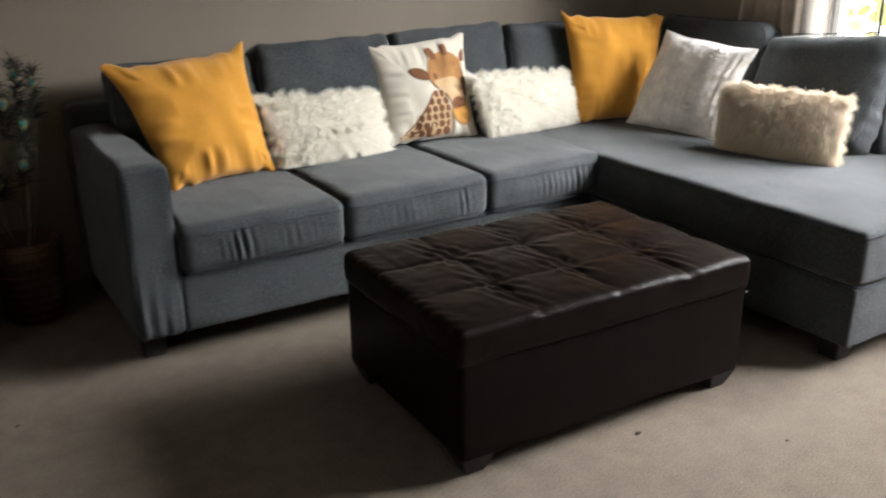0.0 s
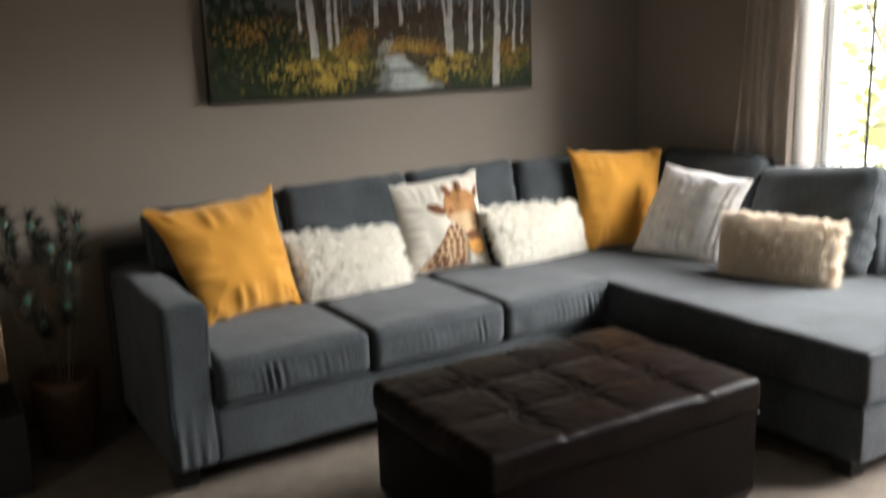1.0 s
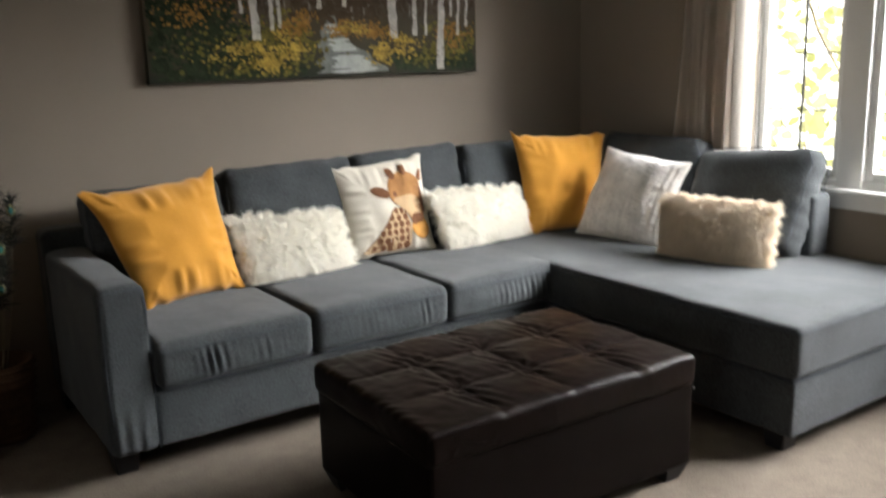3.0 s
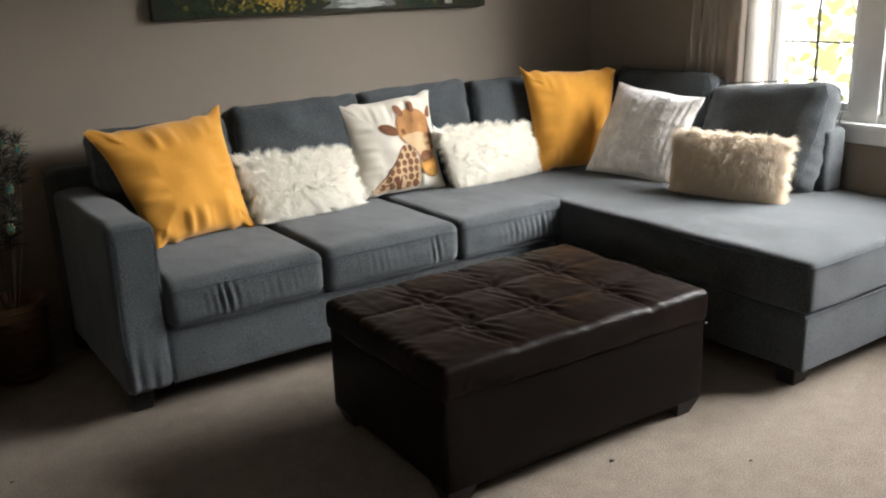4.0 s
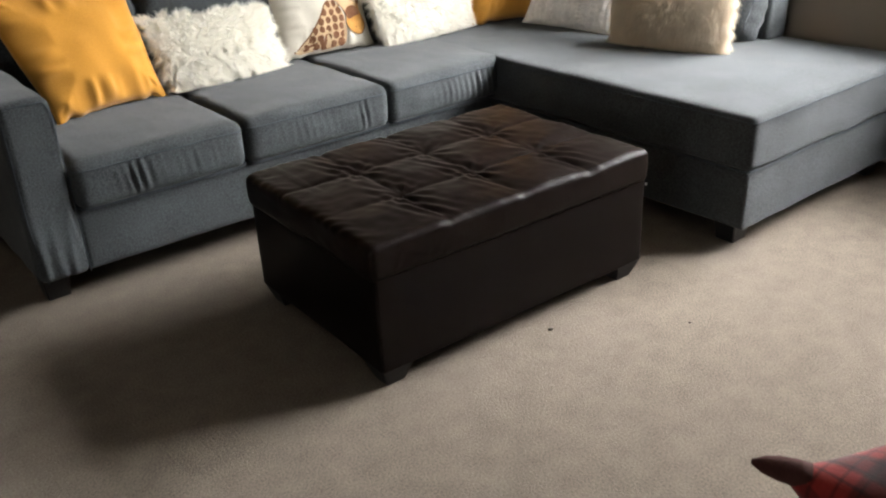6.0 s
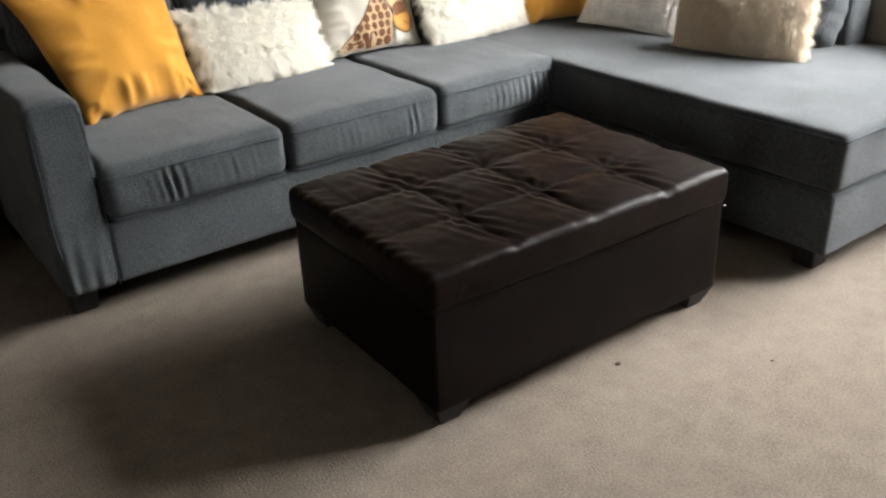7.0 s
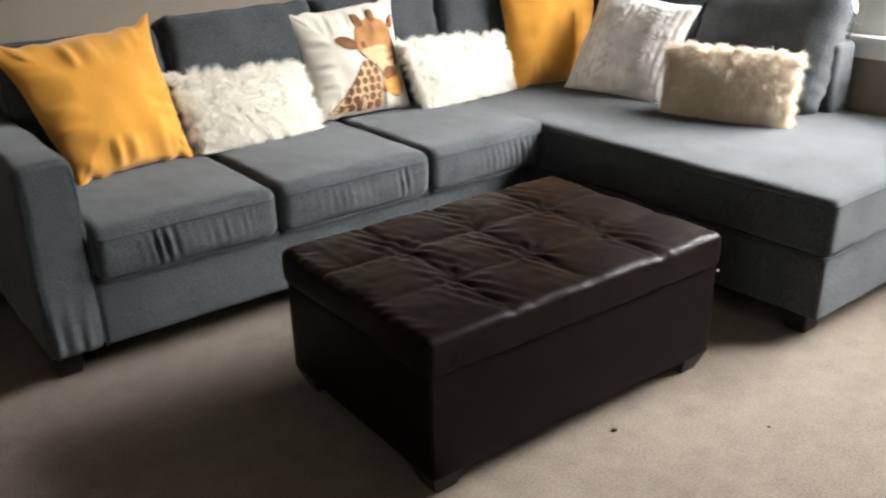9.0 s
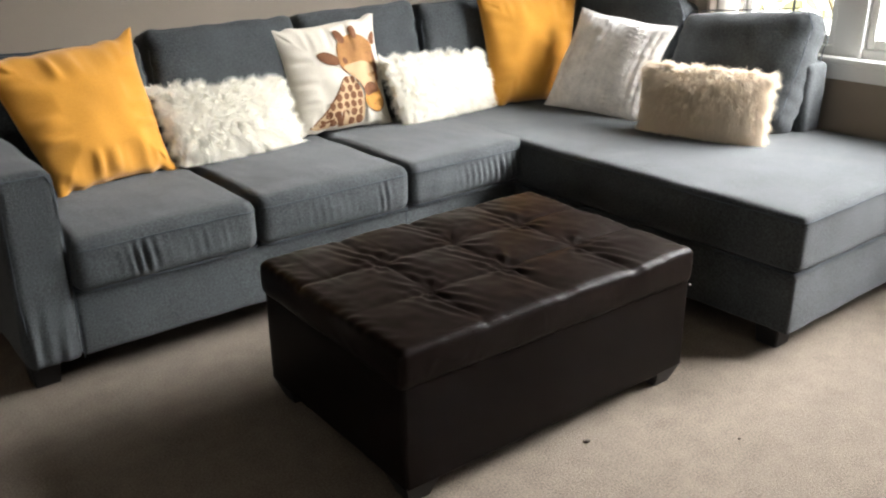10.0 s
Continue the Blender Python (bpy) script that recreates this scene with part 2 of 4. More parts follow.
# invented frame and pane round the fill lamp, out of view
fill_window = empty("unseen_fill_window", (RX - 0.1, (RY0 + RY1) / 2, RZ0), "unseen white window added across the room for fill light", "window")
tagged(fill_window, kind="structure")
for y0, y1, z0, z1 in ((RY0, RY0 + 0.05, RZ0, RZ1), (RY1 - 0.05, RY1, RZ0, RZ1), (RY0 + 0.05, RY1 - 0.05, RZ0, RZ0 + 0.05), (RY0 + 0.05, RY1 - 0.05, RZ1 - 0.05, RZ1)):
    part("frame", block(RX - 0.13, RX - 0.07, y0, y1, z0, z1), WHITE, fill_window)
part("pane", block(RX - 0.102, RX - 0.098, RY0 + 0.05, RY1 - 0.05, RZ0 + 0.05, RZ1 - 0.05, 0.0005), GLASS, fill_window, "clear glass pane").visible_shadow = False


def curtain():
    """A gathered drop that spreads a little towards its hem."""
    bm = bmesh.new()
    nu, nz = 110, 46
    grid = []
    for j in range(nz + 1):
        z = 0.02 + 2.43 * j / nz
        f = j / nz
        far, near = 3.34 - 0.22 * f, 2.885 + 0.012 * f
        row = []
        for i in range(nu + 1):
            u = i / nu
            y = far + (near - far) * u
            fold = 0.024 * math.sin(2 * math.pi * 5.0 * u + 0.8 * math.sin(3 * u + 2 * f)) + 0.009 * math.sin(2 * math.pi * 11 * u + 4 * f)
            x = WX - 0.085 + fold * (0.75 + 0.35 * (1 - f)) + wob((u * 3, f * 3, 0), 2.0, 0.008)
            row.append(bm.verts.new((x, y + 0.006 * math.sin(9 * f + 5 * u), z)))
        grid.append(row)
    for a, b in zip(grid, grid[1:]):
        for i in range(nu):
            bm.faces.new((a[i], a[i + 1], b[i + 1], b[i]))
    bmesh.ops.solidify(bm, geom=bm.faces[:], thickness=0.003)
    return bm


drape = empty("curtain", (WX - 0.075, 3.1, 0.02), "beige gathered curtain hanging beside the bright window", "curtain")
part("drop", curtain(), CURTAIN, drape)
part("lining", block(WX - 0.050, WX - 0.047, 2.825, 2.92, 0.03, 2.44, 0.001), thin(material("white_lining", (0.82, 0.80, 0.77), 0.9, 0.04), (0.85, 0.82, 0.78), 0.6), drape, "white curtain lining edge")
rail = empty("curtain_rail", (WX - 0.075, 2.2, 2.46), "slim white rail above the window", "curtain rail")
part("rod", tube([(WX - 0.075, 0.3, 2.46), (WX - 0.075, 3.35, 2.46)], 0.012, 8), WHITE, rail)
for y in (0.4, 1.8, 3.3):
    part("bracket", block(WX - 0.075, WX, y - 0.01, y + 0.01, 2.45, 2.47), WHITE, rail)

GLOW = bpy.data.materials.new("bright_haze")
GLOW.use_nodes = True
gn = GLOW.node_tree
gn.nodes.remove(gn.nodes["Principled BSDF"])
em = gn.nodes.new("ShaderNodeEmission")
em.inputs[0].default_value, em.inputs[1].default_value = (1.0, 0.985, 0.93, 1), 4.6
gn.links.new(em.outputs[0], gn.nodes["Material Output"].inputs[0])
structure("backdrop", block(16.0, 16.1, -14, 24, -3, 14, 0.01), GLOW, "bright hazy sky beyond the window")
structure("ground", block(WX + 0.3, 40, -40, 40, -3.2, -3.0, 0.01), material("lawn", (0.10, 0.13, 0.04), 0.9, 0.3, 2, 60, 0.6), "sunlit lawn outside the window")


def leaf_material(name, colour):
    m = bpy.data.materials.new(name)
    m.use_nodes = True
    t = m.node_tree
    b = t.nodes["Principled BSDF"]
    b.inputs["Base Color"].default_value, b.inputs["Roughness"].default_value = (*colour, 1), 0.6
    tr = t.nodes.new("ShaderNodeBsdfTranslucent")
    tr.inputs[0].default_value = (*[min(1, c * 2.2) for c in colour], 1)
    mx = t.nodes.new("ShaderNodeMixShader")
    mx.inputs[0].default_value = 0.6
    t.links.new(b.outputs[0], mx.inputs[1])
    t.links.new(tr.outputs[0], mx.inputs[2])
    t.links.new(mx.outputs[0], t.nodes["Material Output"].inputs[0])
    return m


def shrub():
    """Arching canes with loose yellow-green leaves, just outside the glass."""
    rng = random.Random(5)
    root = empty("shrub", (8.8, 5.6, -3.0), "leggy shrub with yellowing leaves outside the window", "shrub")
    bark = material("cane_bark", (0.42, 0.34, 0.20), 0.8, 0.2)
    stems, light, dark = bmesh.new(), bmesh.new(), bmesh.new()
    for c in range(15):
        y0, y1 = 4.8 + 0.12 * c, 4.9 + 0.12 * c + rng.uniform(-0.35, 0.35)
        top = rng.uniform(1.6, 3.6)
        pts = []
        for i in range(25):
            f = i / 24
            pts.append(Vector((8.8 + rng.uniform(-0.02, 0.02) + 0.3 * math.sin(c) * f, y0 + (y1 - y0) * f + 0.10 * math.sin(5 * f + c), -3.0 + (top + 3.0) * f)))
        tube(pts, 0.008, 5, stems, lambda f: 1.0 - 0.75 * f)
        for i in range(13, 25):
            for _ in range(2 + (i % 2 == 0)):
                p = pts[i] + Vector((rng.uniform(-0.2, 0.2), rng.uniform(-0.2, 0.2), rng.uniform(-0.17, 0.17)))
                a = Vector((rng.uniform(-0.4, 0.4), rng.uniform(-1, 1), rng.uniform(-1, 0.5))).normalized()
                s = a.cross(Vector((1, rng.uniform(-0.5, 0.5), rng.uniform(-0.5, 0.5)))).normalized()
                n = a.cross(s)
                L, W = rng.uniform(0.09, 0.19), rng.uniform(0.035, 0.07)
                tgt = dark if rng.random() < 0.22 else light
                v = [tgt.verts.new(q) for q in (p, p + a * L * 0.35 + s * W, p + a * L * 0.75 + s * W * 0.7, p + a * L, p + a * L * 0.75 - s * W * 0.7, p + a * L * 0.35 - s * W)]
                mid = tgt.verts.new(p + a * L * 0.5 + n * 0.008)
                for k in range(6):
                    tgt.faces.new((v[k], v[(k + 1) % 6], mid))
    tube([(8.6, 4.9, 0.2), (8.6, 5.25, 0.9), (8.62, 5.6, 1.5), (8.6, 5.95, 2.5)], 0.026, 5, stems, lambda f: 1.0 - 0.6 * f)
    part("stems", stems, bark, root)
    part("leaves", light, leaf_material("yellow_leaf", (0.50, 0.46, 0.25)), root, "yellow-green leaves")["kind"] = "stuff"
    part("leaves", dark, leaf_material("olive_leaf", (0.30, 0.31, 0.14)), root, "darker olive leaves")["kind"] = "stuff"


shrub()


# ---- sofa ----
sofa = empty("sectional_sofa", (2.2, 3.5, 0), "charcoal grey fabric sectional sofa with chaise on beige carpet", "sofa")


def ridge(x, pitch, seed):
    return math.sin(2 * math.pi * x / pitch + 2.2 * noise.noise(Vector((x * 9, seed, 0.3))))


def loop_cord(x0, x1, y0, y1, z, r, c, sag=None):
    """A piped seam round a rounded rectangle."""
    pts = []
    for cx, cy, a0 in ((x1 - c, y1 - c, 0), (x0 + c, y1 - c, 90), (x0 + c, y0 + c, 180), (x1 - c, y0 + c, 270)):
        for i in range(7):
            a = radians(a0 + 15 * i)
            pts.append((cx + c * math.cos(a), cy + c * math.sin(a), z))
    dense = []
    for p, q in zip(pts, pts[1:] + pts[:1]):
        n = max(1, int((Vector(q) - Vector(p)).length / 0.05))
        dense += [tuple(Vector(p).lerp(Vector(q), i / n)) for i in range(n)]
    if sag:
        dense = [(x, y, zz + sag(x, y)) for x, y, zz in dense]
    return tube(dense + dense[:2], r, 5)


def seat_cushion(x0, x1, seed, creases):
    y0, y1, z0, z1 = 3.012, 3.70, 0.303, 0.466
    m = Matrix.Translation(((x0 + x1) / 2, (y0 + y1) / 2, (z0 + z1) / 2))

    def shape(p, u):
        q = p.copy()
        if u.z > 0.3:
            q.z += 0.010 * (1 - u.x ** 2) * (1 - u.y ** 2) + wob(p, 7, 0.004, seed) + wob(p, 22, 0.0012, seed)
        if u.y < -0.8:
            band = max(0.0, 1 - abs(u.z + 0.1) / 0.85)
            q.y -= 0.009 * (1 - u.x ** 2) * band
            for cx, w, a in creases:
                g = math.exp(-((u.x - cx) / w) ** 2)
                q.y += a * g * band * ridge(p.x + 0.15 * p.z, 0.030, seed) * (0.55 + 0.75 * noise.noise(Vector((p.x * 26, seed, 2))))
            q.y += wob(p, 14, 0.004, seed) * band
        if abs(u.x) > 0.8:
            q.x += math.copysign(0.003, u.x) * (1 - u.z ** 2) + wob(p, 12, 0.003, seed)
        q.z += 0.004 * noise.noise(Vector((q.x * 3, q.y * 3, seed)))
        return q

    ob = part("seat_cushion", soft_box((x1 - x0, y1 - y0, z1 - z0), 0.036, (130, 22, 8), m, shape), SOFA, sofa)
    part("piping", loop_cord(x0 + 0.001, x1 - 0.001, y0 - 0.004, y1, z1 - 0.032, 0.0020, 0.035, lambda x, y: 0.004 * noise.noise(Vector((x * 6, y * 6, seed)))), SEAM, ob)
    part("piping", loop_cord(x0 + 0.002, x1 - 0.002, y0 - 0.001, y1, z0 + 0.008, 0.0020, 0.035), SEAM, ob)
    return ob


seat_cushion(0.976, 1.548, 1.0, ((-0.32, 0.15, 0.013), (0.4, 0.3, 0.002)))
seat_cushion(1.555, 2.148, 2.0, ((0.62, 0.10, 0.008), (-0.2, 0.4, 0.0015)))
seat_cushion(2.153, 2.742, 3.0, ((0.0, 0.25, 0.003), (0.5, 0.24, 0.008)))


def panel(name, x0, x1, y0, y1, z0, z1, r, wrinkle, label="", n=(24, 24, 10)):
    m = Matrix.Translation(((x0 + x1) / 2, (y0 + y1) / 2, (z0 + z1) / 2))
    return part(name, soft_box((x1 - x0, y1 - y0, z1 - z0), r, n, m, wrinkle), SOFA, sofa, label)


def slack(seed, a=0.004):
    def shape(p, u):
        d = Vector((wob(p, 9, a, seed), wob(p, 8, a, seed + 3), wob(p, 8, a, seed + 7)))
        return p + d
    return shape


def arm_shape(p, u):
    q = p + Vector((wob(p, 8, 0.004, 5), wob(p, 8, 0.004, 9), wob(p, 6, 0.004, 2)))
    if u.y < -0.9 and u.z < -0.2:
        q.y += 0.0045 * ridge(p.x, 0.042, 4) * min(1, (-0.2 - u.z) * 1.6) * (0.5 + noise.noise(Vector((p.x * 24, p.z * 7, 2))))
    if u.z > 0.5:
        q.z += 0.006 * (1 - u.x ** 2)
    return q


arm = panel("arm", 0.815, 0.972, 3.036, 3.80, 0.098, 0.668, 0.026, arm_shape, "", (16, 30, 30))
part("piping", tube([(0.818 + 0.02, 3.041, 0.10), (0.824, 3.037, 0.3), (0.826, 3.037, 0.626), (0.84, 3.037, 0.658), (0.949, 3.037, 0.658), (0.964, 3.037, 0.626), (0.970, 3.037, 0.3), (0.970, 3.039, 0.10)], 0.0018, 5), SEAM, arm)
panel("base", 0.972, 2.69, 3.046, 3.80, 0.098, 0.291, 0.014, slack(11, 0.0035), "", (60, 8, 12))
part("seam", tube([(2.148, 3.0445, 0.10), (2.148, 3.0445, 0.296)], 0.0022, 5), SEAM, sofa)
panel("back_frame", 0.815, 3.72, 3.80, 3.965, 0.098, 0.742, 0.035, slack(13, 0.004), "", (60, 6, 14))
panel("back_frame", 3.575, 3.72, 2.355, 3.80, 0.46, 0.735, 0.028, slack(17, 0.004), "", (6, 40, 10))
panel("chaise_base", 2.69, 3.725, 1.826, 3.80, 0.076, 0.276, 0.012, slack(19, 0.0035), "", (30, 50, 8))


def chaise_shape(p, u):
    q = p + Vector((wob(p, 6, 0.004, 23), wob(p, 6, 0.004, 29), wob(p, 5, 0.006, 31)))
    if u.z > 0.2:
        q.z += 0.012 * (1 - u.x ** 2) * (1 - u.y ** 4) + wob(p, 16, 0.0014, 3)
    return q


pad = panel("chaise_cushion", 2.684, 3.73, 1.818, 3.80, 0.279, 0.464, 0.026, chaise_shape, "", (36, 60, 8))
part("piping", loop_cord(2.683, 3.731, 1.817, 3.79, 0.444, 0.0022, 0.028, lambda x, y: 0.004 * noise.noise(Vector((x * 5, y * 5, 3)))), SEAM, pad)
part("piping", loop_cord(2.685, 3.729, 1.820, 3.79, 0.282, 0.0022, 0.028), SEAM, pad)


def back_cushion(mid, turn, size, lean, seed, slump=0.0, round_=0.042):
    """A loose back cushion with a soft top edge, leaning on the frame. mid: the middle of its foot."""
    w, t, h = size
    m = pose(*mid, 0, 0, turn) @ pose(0, 0, 0, -lean, 0, 0) @ Matrix.Translation((0, 0, h / 2))

    def shape(p, u):
        q = p.copy()
        q.y += (-0.030 if u.y < 0 else 0.02) * (1 - u.x ** 2) * (1 - u.z ** 2)
        q.z += 0.010 * u.x ** 4 * max(0, u.z) + slump * u.x * max(0, u.z)
        if u.z > 0.4:
            q.z += wob(p, 10, 0.007, seed)
        q += Vector((wob(p, 9, 0.007, seed), wob(p, 9, 0.008, seed + 5), wob(p, 26, 0.003, seed)))
        if abs(u.x) > 0.85:
            q.y += 0.002 * ridge(p.z, 0.11, seed)
            q.x += 0.0025 * ridge(p.z, 0.07, seed + 1)
        return q

    ob = part("back_cushion", soft_box((w, t, h), min(round_, t * 0.46), (30, 10, 24), m, shape), SOFA, sofa)
    for y in (-t / 2 + 0.012, t / 2 - 0.012):
        pts = []
        for i in range(41):
            f = i / 40
            if f < 0.3:
                x, z = -w / 2 + 0.004, -h / 2 + 0.05 + (h - 0.1) * f / 0.3
            elif f > 0.7:
                x, z = w / 2 - 0.004, h / 2 - 0.05 - (h - 0.1) * (f - 0.7) / 0.3
            else:
                g = (f - 0.3) / 0.4
                x, z = -w / 2 + 0.05 + (w - 0.1) * g, h / 2 - 0.004
            u = Vector((x / (w / 2), y / (t / 2), z / (h / 2)))
            pts.append(m @ shape(Vector((x, y * 0.9, z)), u))
        part("piping", tube(pts, 0.0026, 5), SEAM, ob)
    return ob


back_cushion((1.235, 3.705, 0.455), 0, (0.535, 0.17, 0.43), 13, 1.5)
back_cushion((1.822, 3.705, 0.455), 0, (0.60, 0.17, 0.462), 12, 2.5, 0.004)
back_cushion((2.425, 3.705, 0.455), 0, (0.585, 0.17, 0.475), 12, 3.5, 0.008)
back_cushion((3.05, 3.70, 0.455), 0, (0.62, 0.17, 0.465), 12, 4.5)
back_cushion((3.545, 3.28, 0.455), -90, (0.64, 0.17, 0.480), 14, 5.5, 0.0, 0.065)
back_cushion((3.485, 2.675, 0.452), -90, (0.60, 0.18, 0.475), 23, 6.5, 0.034, 0.075)


def sofa_foot(x, y):
    bm = bmesh.new()
    lo = [bm.verts.new((x + a * 0.036, y + b * 0.036, 0.0)) for a, b in ((-1, -1), (1, -1), (1, 1), (-1, 1))]
    hi = [bm.verts.new((x + a * 0.046, y + b * 0.046, 0.102)) for a, b in ((-1, -1), (1, -1), (1, 1), (-1, 1))]
    bm.faces.new(lo), bm.faces.new(hi)
    for i in range(4):
        bm.faces.new((lo[i], lo[(i + 1) % 4], hi[(i + 1) % 4], hi[i]))
    bmesh.ops.bevel(bm, geom=bm.edges[:], offset=0.004, segments=1, affect="EDGES")
    part("foot", bm, BLACK, sofa, "black wooden foot", False)


for x, y in ((0.878, 3.165), (0.87, 3.88), (2.60, 3.165), (2.765, 1.915), (3.64, 1.915), (3.64, 3.86), (2.765, 3.0)):
    sofa_foot(x, y)


# ---- throw pillows ----
class Pillow:
    """A stuffed cover stretched between four corners: foot left, foot right, top right, top left."""

    def __init__(self, corners, puff, pinch=0.07, power=0.55, seed=0.0, crease=0.004, ears=0.0):
        self.ears = ears
        self.c = [Vector(p) for p in corners]
        self.puff, self.pinch, self.power, self.seed, self.crease = puff, pinch, power, seed, crease
        self.n = (self.c[1] - self.c[0]).cross(self.c[3] - self.c[0]).normalized()

    def at(self, u, v, side=1, lift=0.0):
        wave = 0.010 * math.sin(6.5 * u + self.seed) * math.sin(5.2 * v + 2 * self.seed)
        s, t = u * (1 - self.pinch * (1 - abs(v) ** 3.2) + wave), v * (1 - self.pinch * (1 - abs(u) ** 3.2) + wave)
        if self.ears:                                               # gathered edges and standing corner tips
            gather = self.ears * math.sin(17 * u + 9 * v + self.seed)
            s += gather * 0.020 * abs(v) ** 6 * u * abs(u) ** 3 * (1 - abs(u) ** 14)
            t += gather * 0.055 * abs(u) ** 2 * v * abs(v) ** 4
            tip = self.ears * (abs(u) * abs(v)) ** 9
            s, t = s * (1 + 0.02 * tip), t * (1 + (0.02 if v > 0 else 0.0) * tip)
        a, b = (s + 1) / 2, (t + 1) / 2
        p = self.c[0].lerp(self.c[1], a).lerp(self.c[3].lerp(self.c[2], a), b)
        e = max(0.0, (1 - u * u) * (1 - v * v))
        d = self.puff * e ** self.power
        k = self.seed
        rim = max(abs(u), abs(v))
        d += self.crease * e ** 0.3 * noise.noise(Vector((u * 2.3 + k, v * 2.3, side)))
        if rim > 0.5:
            along = v if abs(u) > abs(v) else u
            fold = noise.noise(Vector((along * 3.1 + k, k, 0.5)))
            d += 2.0 * self.crease * max(0.0, fold + 0.1) * (rim - 0.5) * (1 - rim) * 8 * math.sin(15 * along + 5 * noise.noise(Vector((along * 3, k, 0))))
            if self.ears:
                d += self.ears * 0.0042 * math.sin(21 * along + 6 * noise.noise(Vector((along * 2, k, 2)))) * (rim - 0.5) * (1 - rim) * 12 * (0.25 + along * along)
        return p + self.n * side * (d + lift)

    def mesh(self, n=44, relief=None):
        bm = bmesh.new()
        made = {}
        for side in (1, -1):
            for i in range(n + 1):
                for j in range(n + 1):
                    edge = i in (0, n) or j in (0, n)
                    key = (i, j, 0 if edge else side)
                    if key not in made:
                        u, v = math.sin(math.pi / 2 * (2 * i / n - 1)), math.sin(math.pi / 2 * (2 * j / n - 1))
                        made[key] = bm.verts.new(self.at(u, v, side, relief(u, v) if relief and side == 1 and not edge else 0.0))
            for i in range(n):
                for j in range(n):
                    q = []
                    for a, b in ((i, j), (i + 1, j), (i + 1, j + 1), (i, j + 1)):
                        edge = a in (0, n) or b in (0, n)
                        q.append(made[(a, b, 0 if edge else side)])
                    if len(set(q)) == 4:
                        try:
                            bm.faces.new(q)
                        except ValueError:
                            pass
        return bm

    def hem(self, r=0.003):
        pts = [(-1 + 2 * i / 24, -1) for i in range(24)] + [(1, -1 + 2 * i / 24) for i in range(24)] + [(1 - 2 * i / 24, 1) for i in range(24)] + [(-1, 1 - 2 * i / 24) for i in range(25)]
        return tube([self.at(u, v) for u, v in pts], r, 5)

    def foot(self):
        p = (self.c[0] + self.c[1]) / 2
        return (p.x, p.y, 0.47)

    def patch(self, points, lift, bm=None, rounds=2):
        """A printed shape on the front of the cover, from an outline in the cover's own u, v."""
        bm = bm or bmesh.new()
        for _ in range(rounds):
            nxt = []
            for p, q in zip(points, points[1:] + points[:1]):
                nxt += [(0.75 * p[0] + 0.25 * q[0], 0.75 * p[1] + 0.25 * q[1]), (0.25 * p[0] + 0.75 * q[0], 0.25 * p[1] + 0.75 * q[1])]
            points = nxt
        cu, cv = sum(p[0] for p in points) / len(points), sum(p[1] for p in points) / len(points)
        rings = [[bm.verts.new(self.at(cu + (u - cu) * f, cv + (v - cv) * f, 1, lift)) for u, v in points] for f in (0.12, 0.25, 0.4, 0.55, 0.7, 0.85, 1.0)]
        bm.faces.new(rings[0])
        for a, b in zip(rings, rings[1:]):
            for i in range(len(points)):
                k = (i + 1) % len(points)
                bm.faces.new((a[i], a[k], b[k], b[i]))
        return bm


def strands(pil, count, length, width, seed, droop=0.5, spread=0.5, clump=1.0):
    """Soft pile: fine tapered locks that lean together in tufts."""
    rng = random.Random(seed)
    verts, faces = [], []
    right = (pil.c[1] - pil.c[0]).normalized()
    up = (pil.c[3] - pil.c[0]).normalized()
    for i in range(count):
        side = 1 if rng.random() < 0.72 else -1
        u, v = rng.uniform(-1, 1), rng.uniform(-1, 1)
        if rng.random() < 0.18:
            e = rng.choice((-1, 1)) * rng.uniform(0.93, 1.0)
            u, v = (e, v) if rng.random() < 0.4 else (u, e)
        p = pil.at(u, v, side)
        w = Vector((u * 5.5 + seed, v * 4.0, side * 3.0))
        tuft = (right * noise.noise(w * 1.7) + up * noise.noise(w * 1.7 + Vector((7, 3, 1)))) * 1.35 * clump
        d = pil.n * side * (0.62 * (1 - 0.5 * max(abs(u), abs(v)))) + right * u * 0.55 * abs(u) + up * v * 0.6 * abs(v) - up * droop * 0.5 + tuft * 1.1
        d += Vector((rng.uniform(-1, 1), rng.uniform(-1, 1), rng.uniform(-1, 1))) * spread * 0.5
        d.normalize()
        L = length * rng.uniform(0.6, 1.25)
        face = pil.n * side + right * u * 0.6 + up * v * 0.6
        s = d.cross(face + Vector((rng.uniform(-1, 1), rng.uniform(-1, 1), rng.uniform(-1, 1))) * 0.4).normalized() * width * rng.uniform(0.6, 1.3)
        bend = (tuft * 0.5 - up * droop) * L * 0.45
        k = len(verts)
        mid, tip = p + d * L * 0.55 + bend * 0.25, p + d * L + bend
        if tip.z < 0.474:
            tip.z = 0.474 + rng.random() * 0.006
        if mid.z < 0.473:
            mid.z = 0.473 + rng.random() * 0.006
        verts += [p - s, p + s, mid + s * 0.75, mid - s * 0.75, tip]
        faces += [(k, k + 1, k + 2, k + 3), (k + 3, k + 2, k + 4)]
    bm = bmesh.new()
    vs = [bm.verts.new(v) for v in verts]
    for f in faces:
        bm.faces.new([vs[i] for i in f])
    return bm


def throw_pillow(name, corners, mat, label, group, **kw):
    pil = Pillow(corners, **kw)
    ob = empty(name, pil.foot(), label, "pillow", group)
    return pil, ob


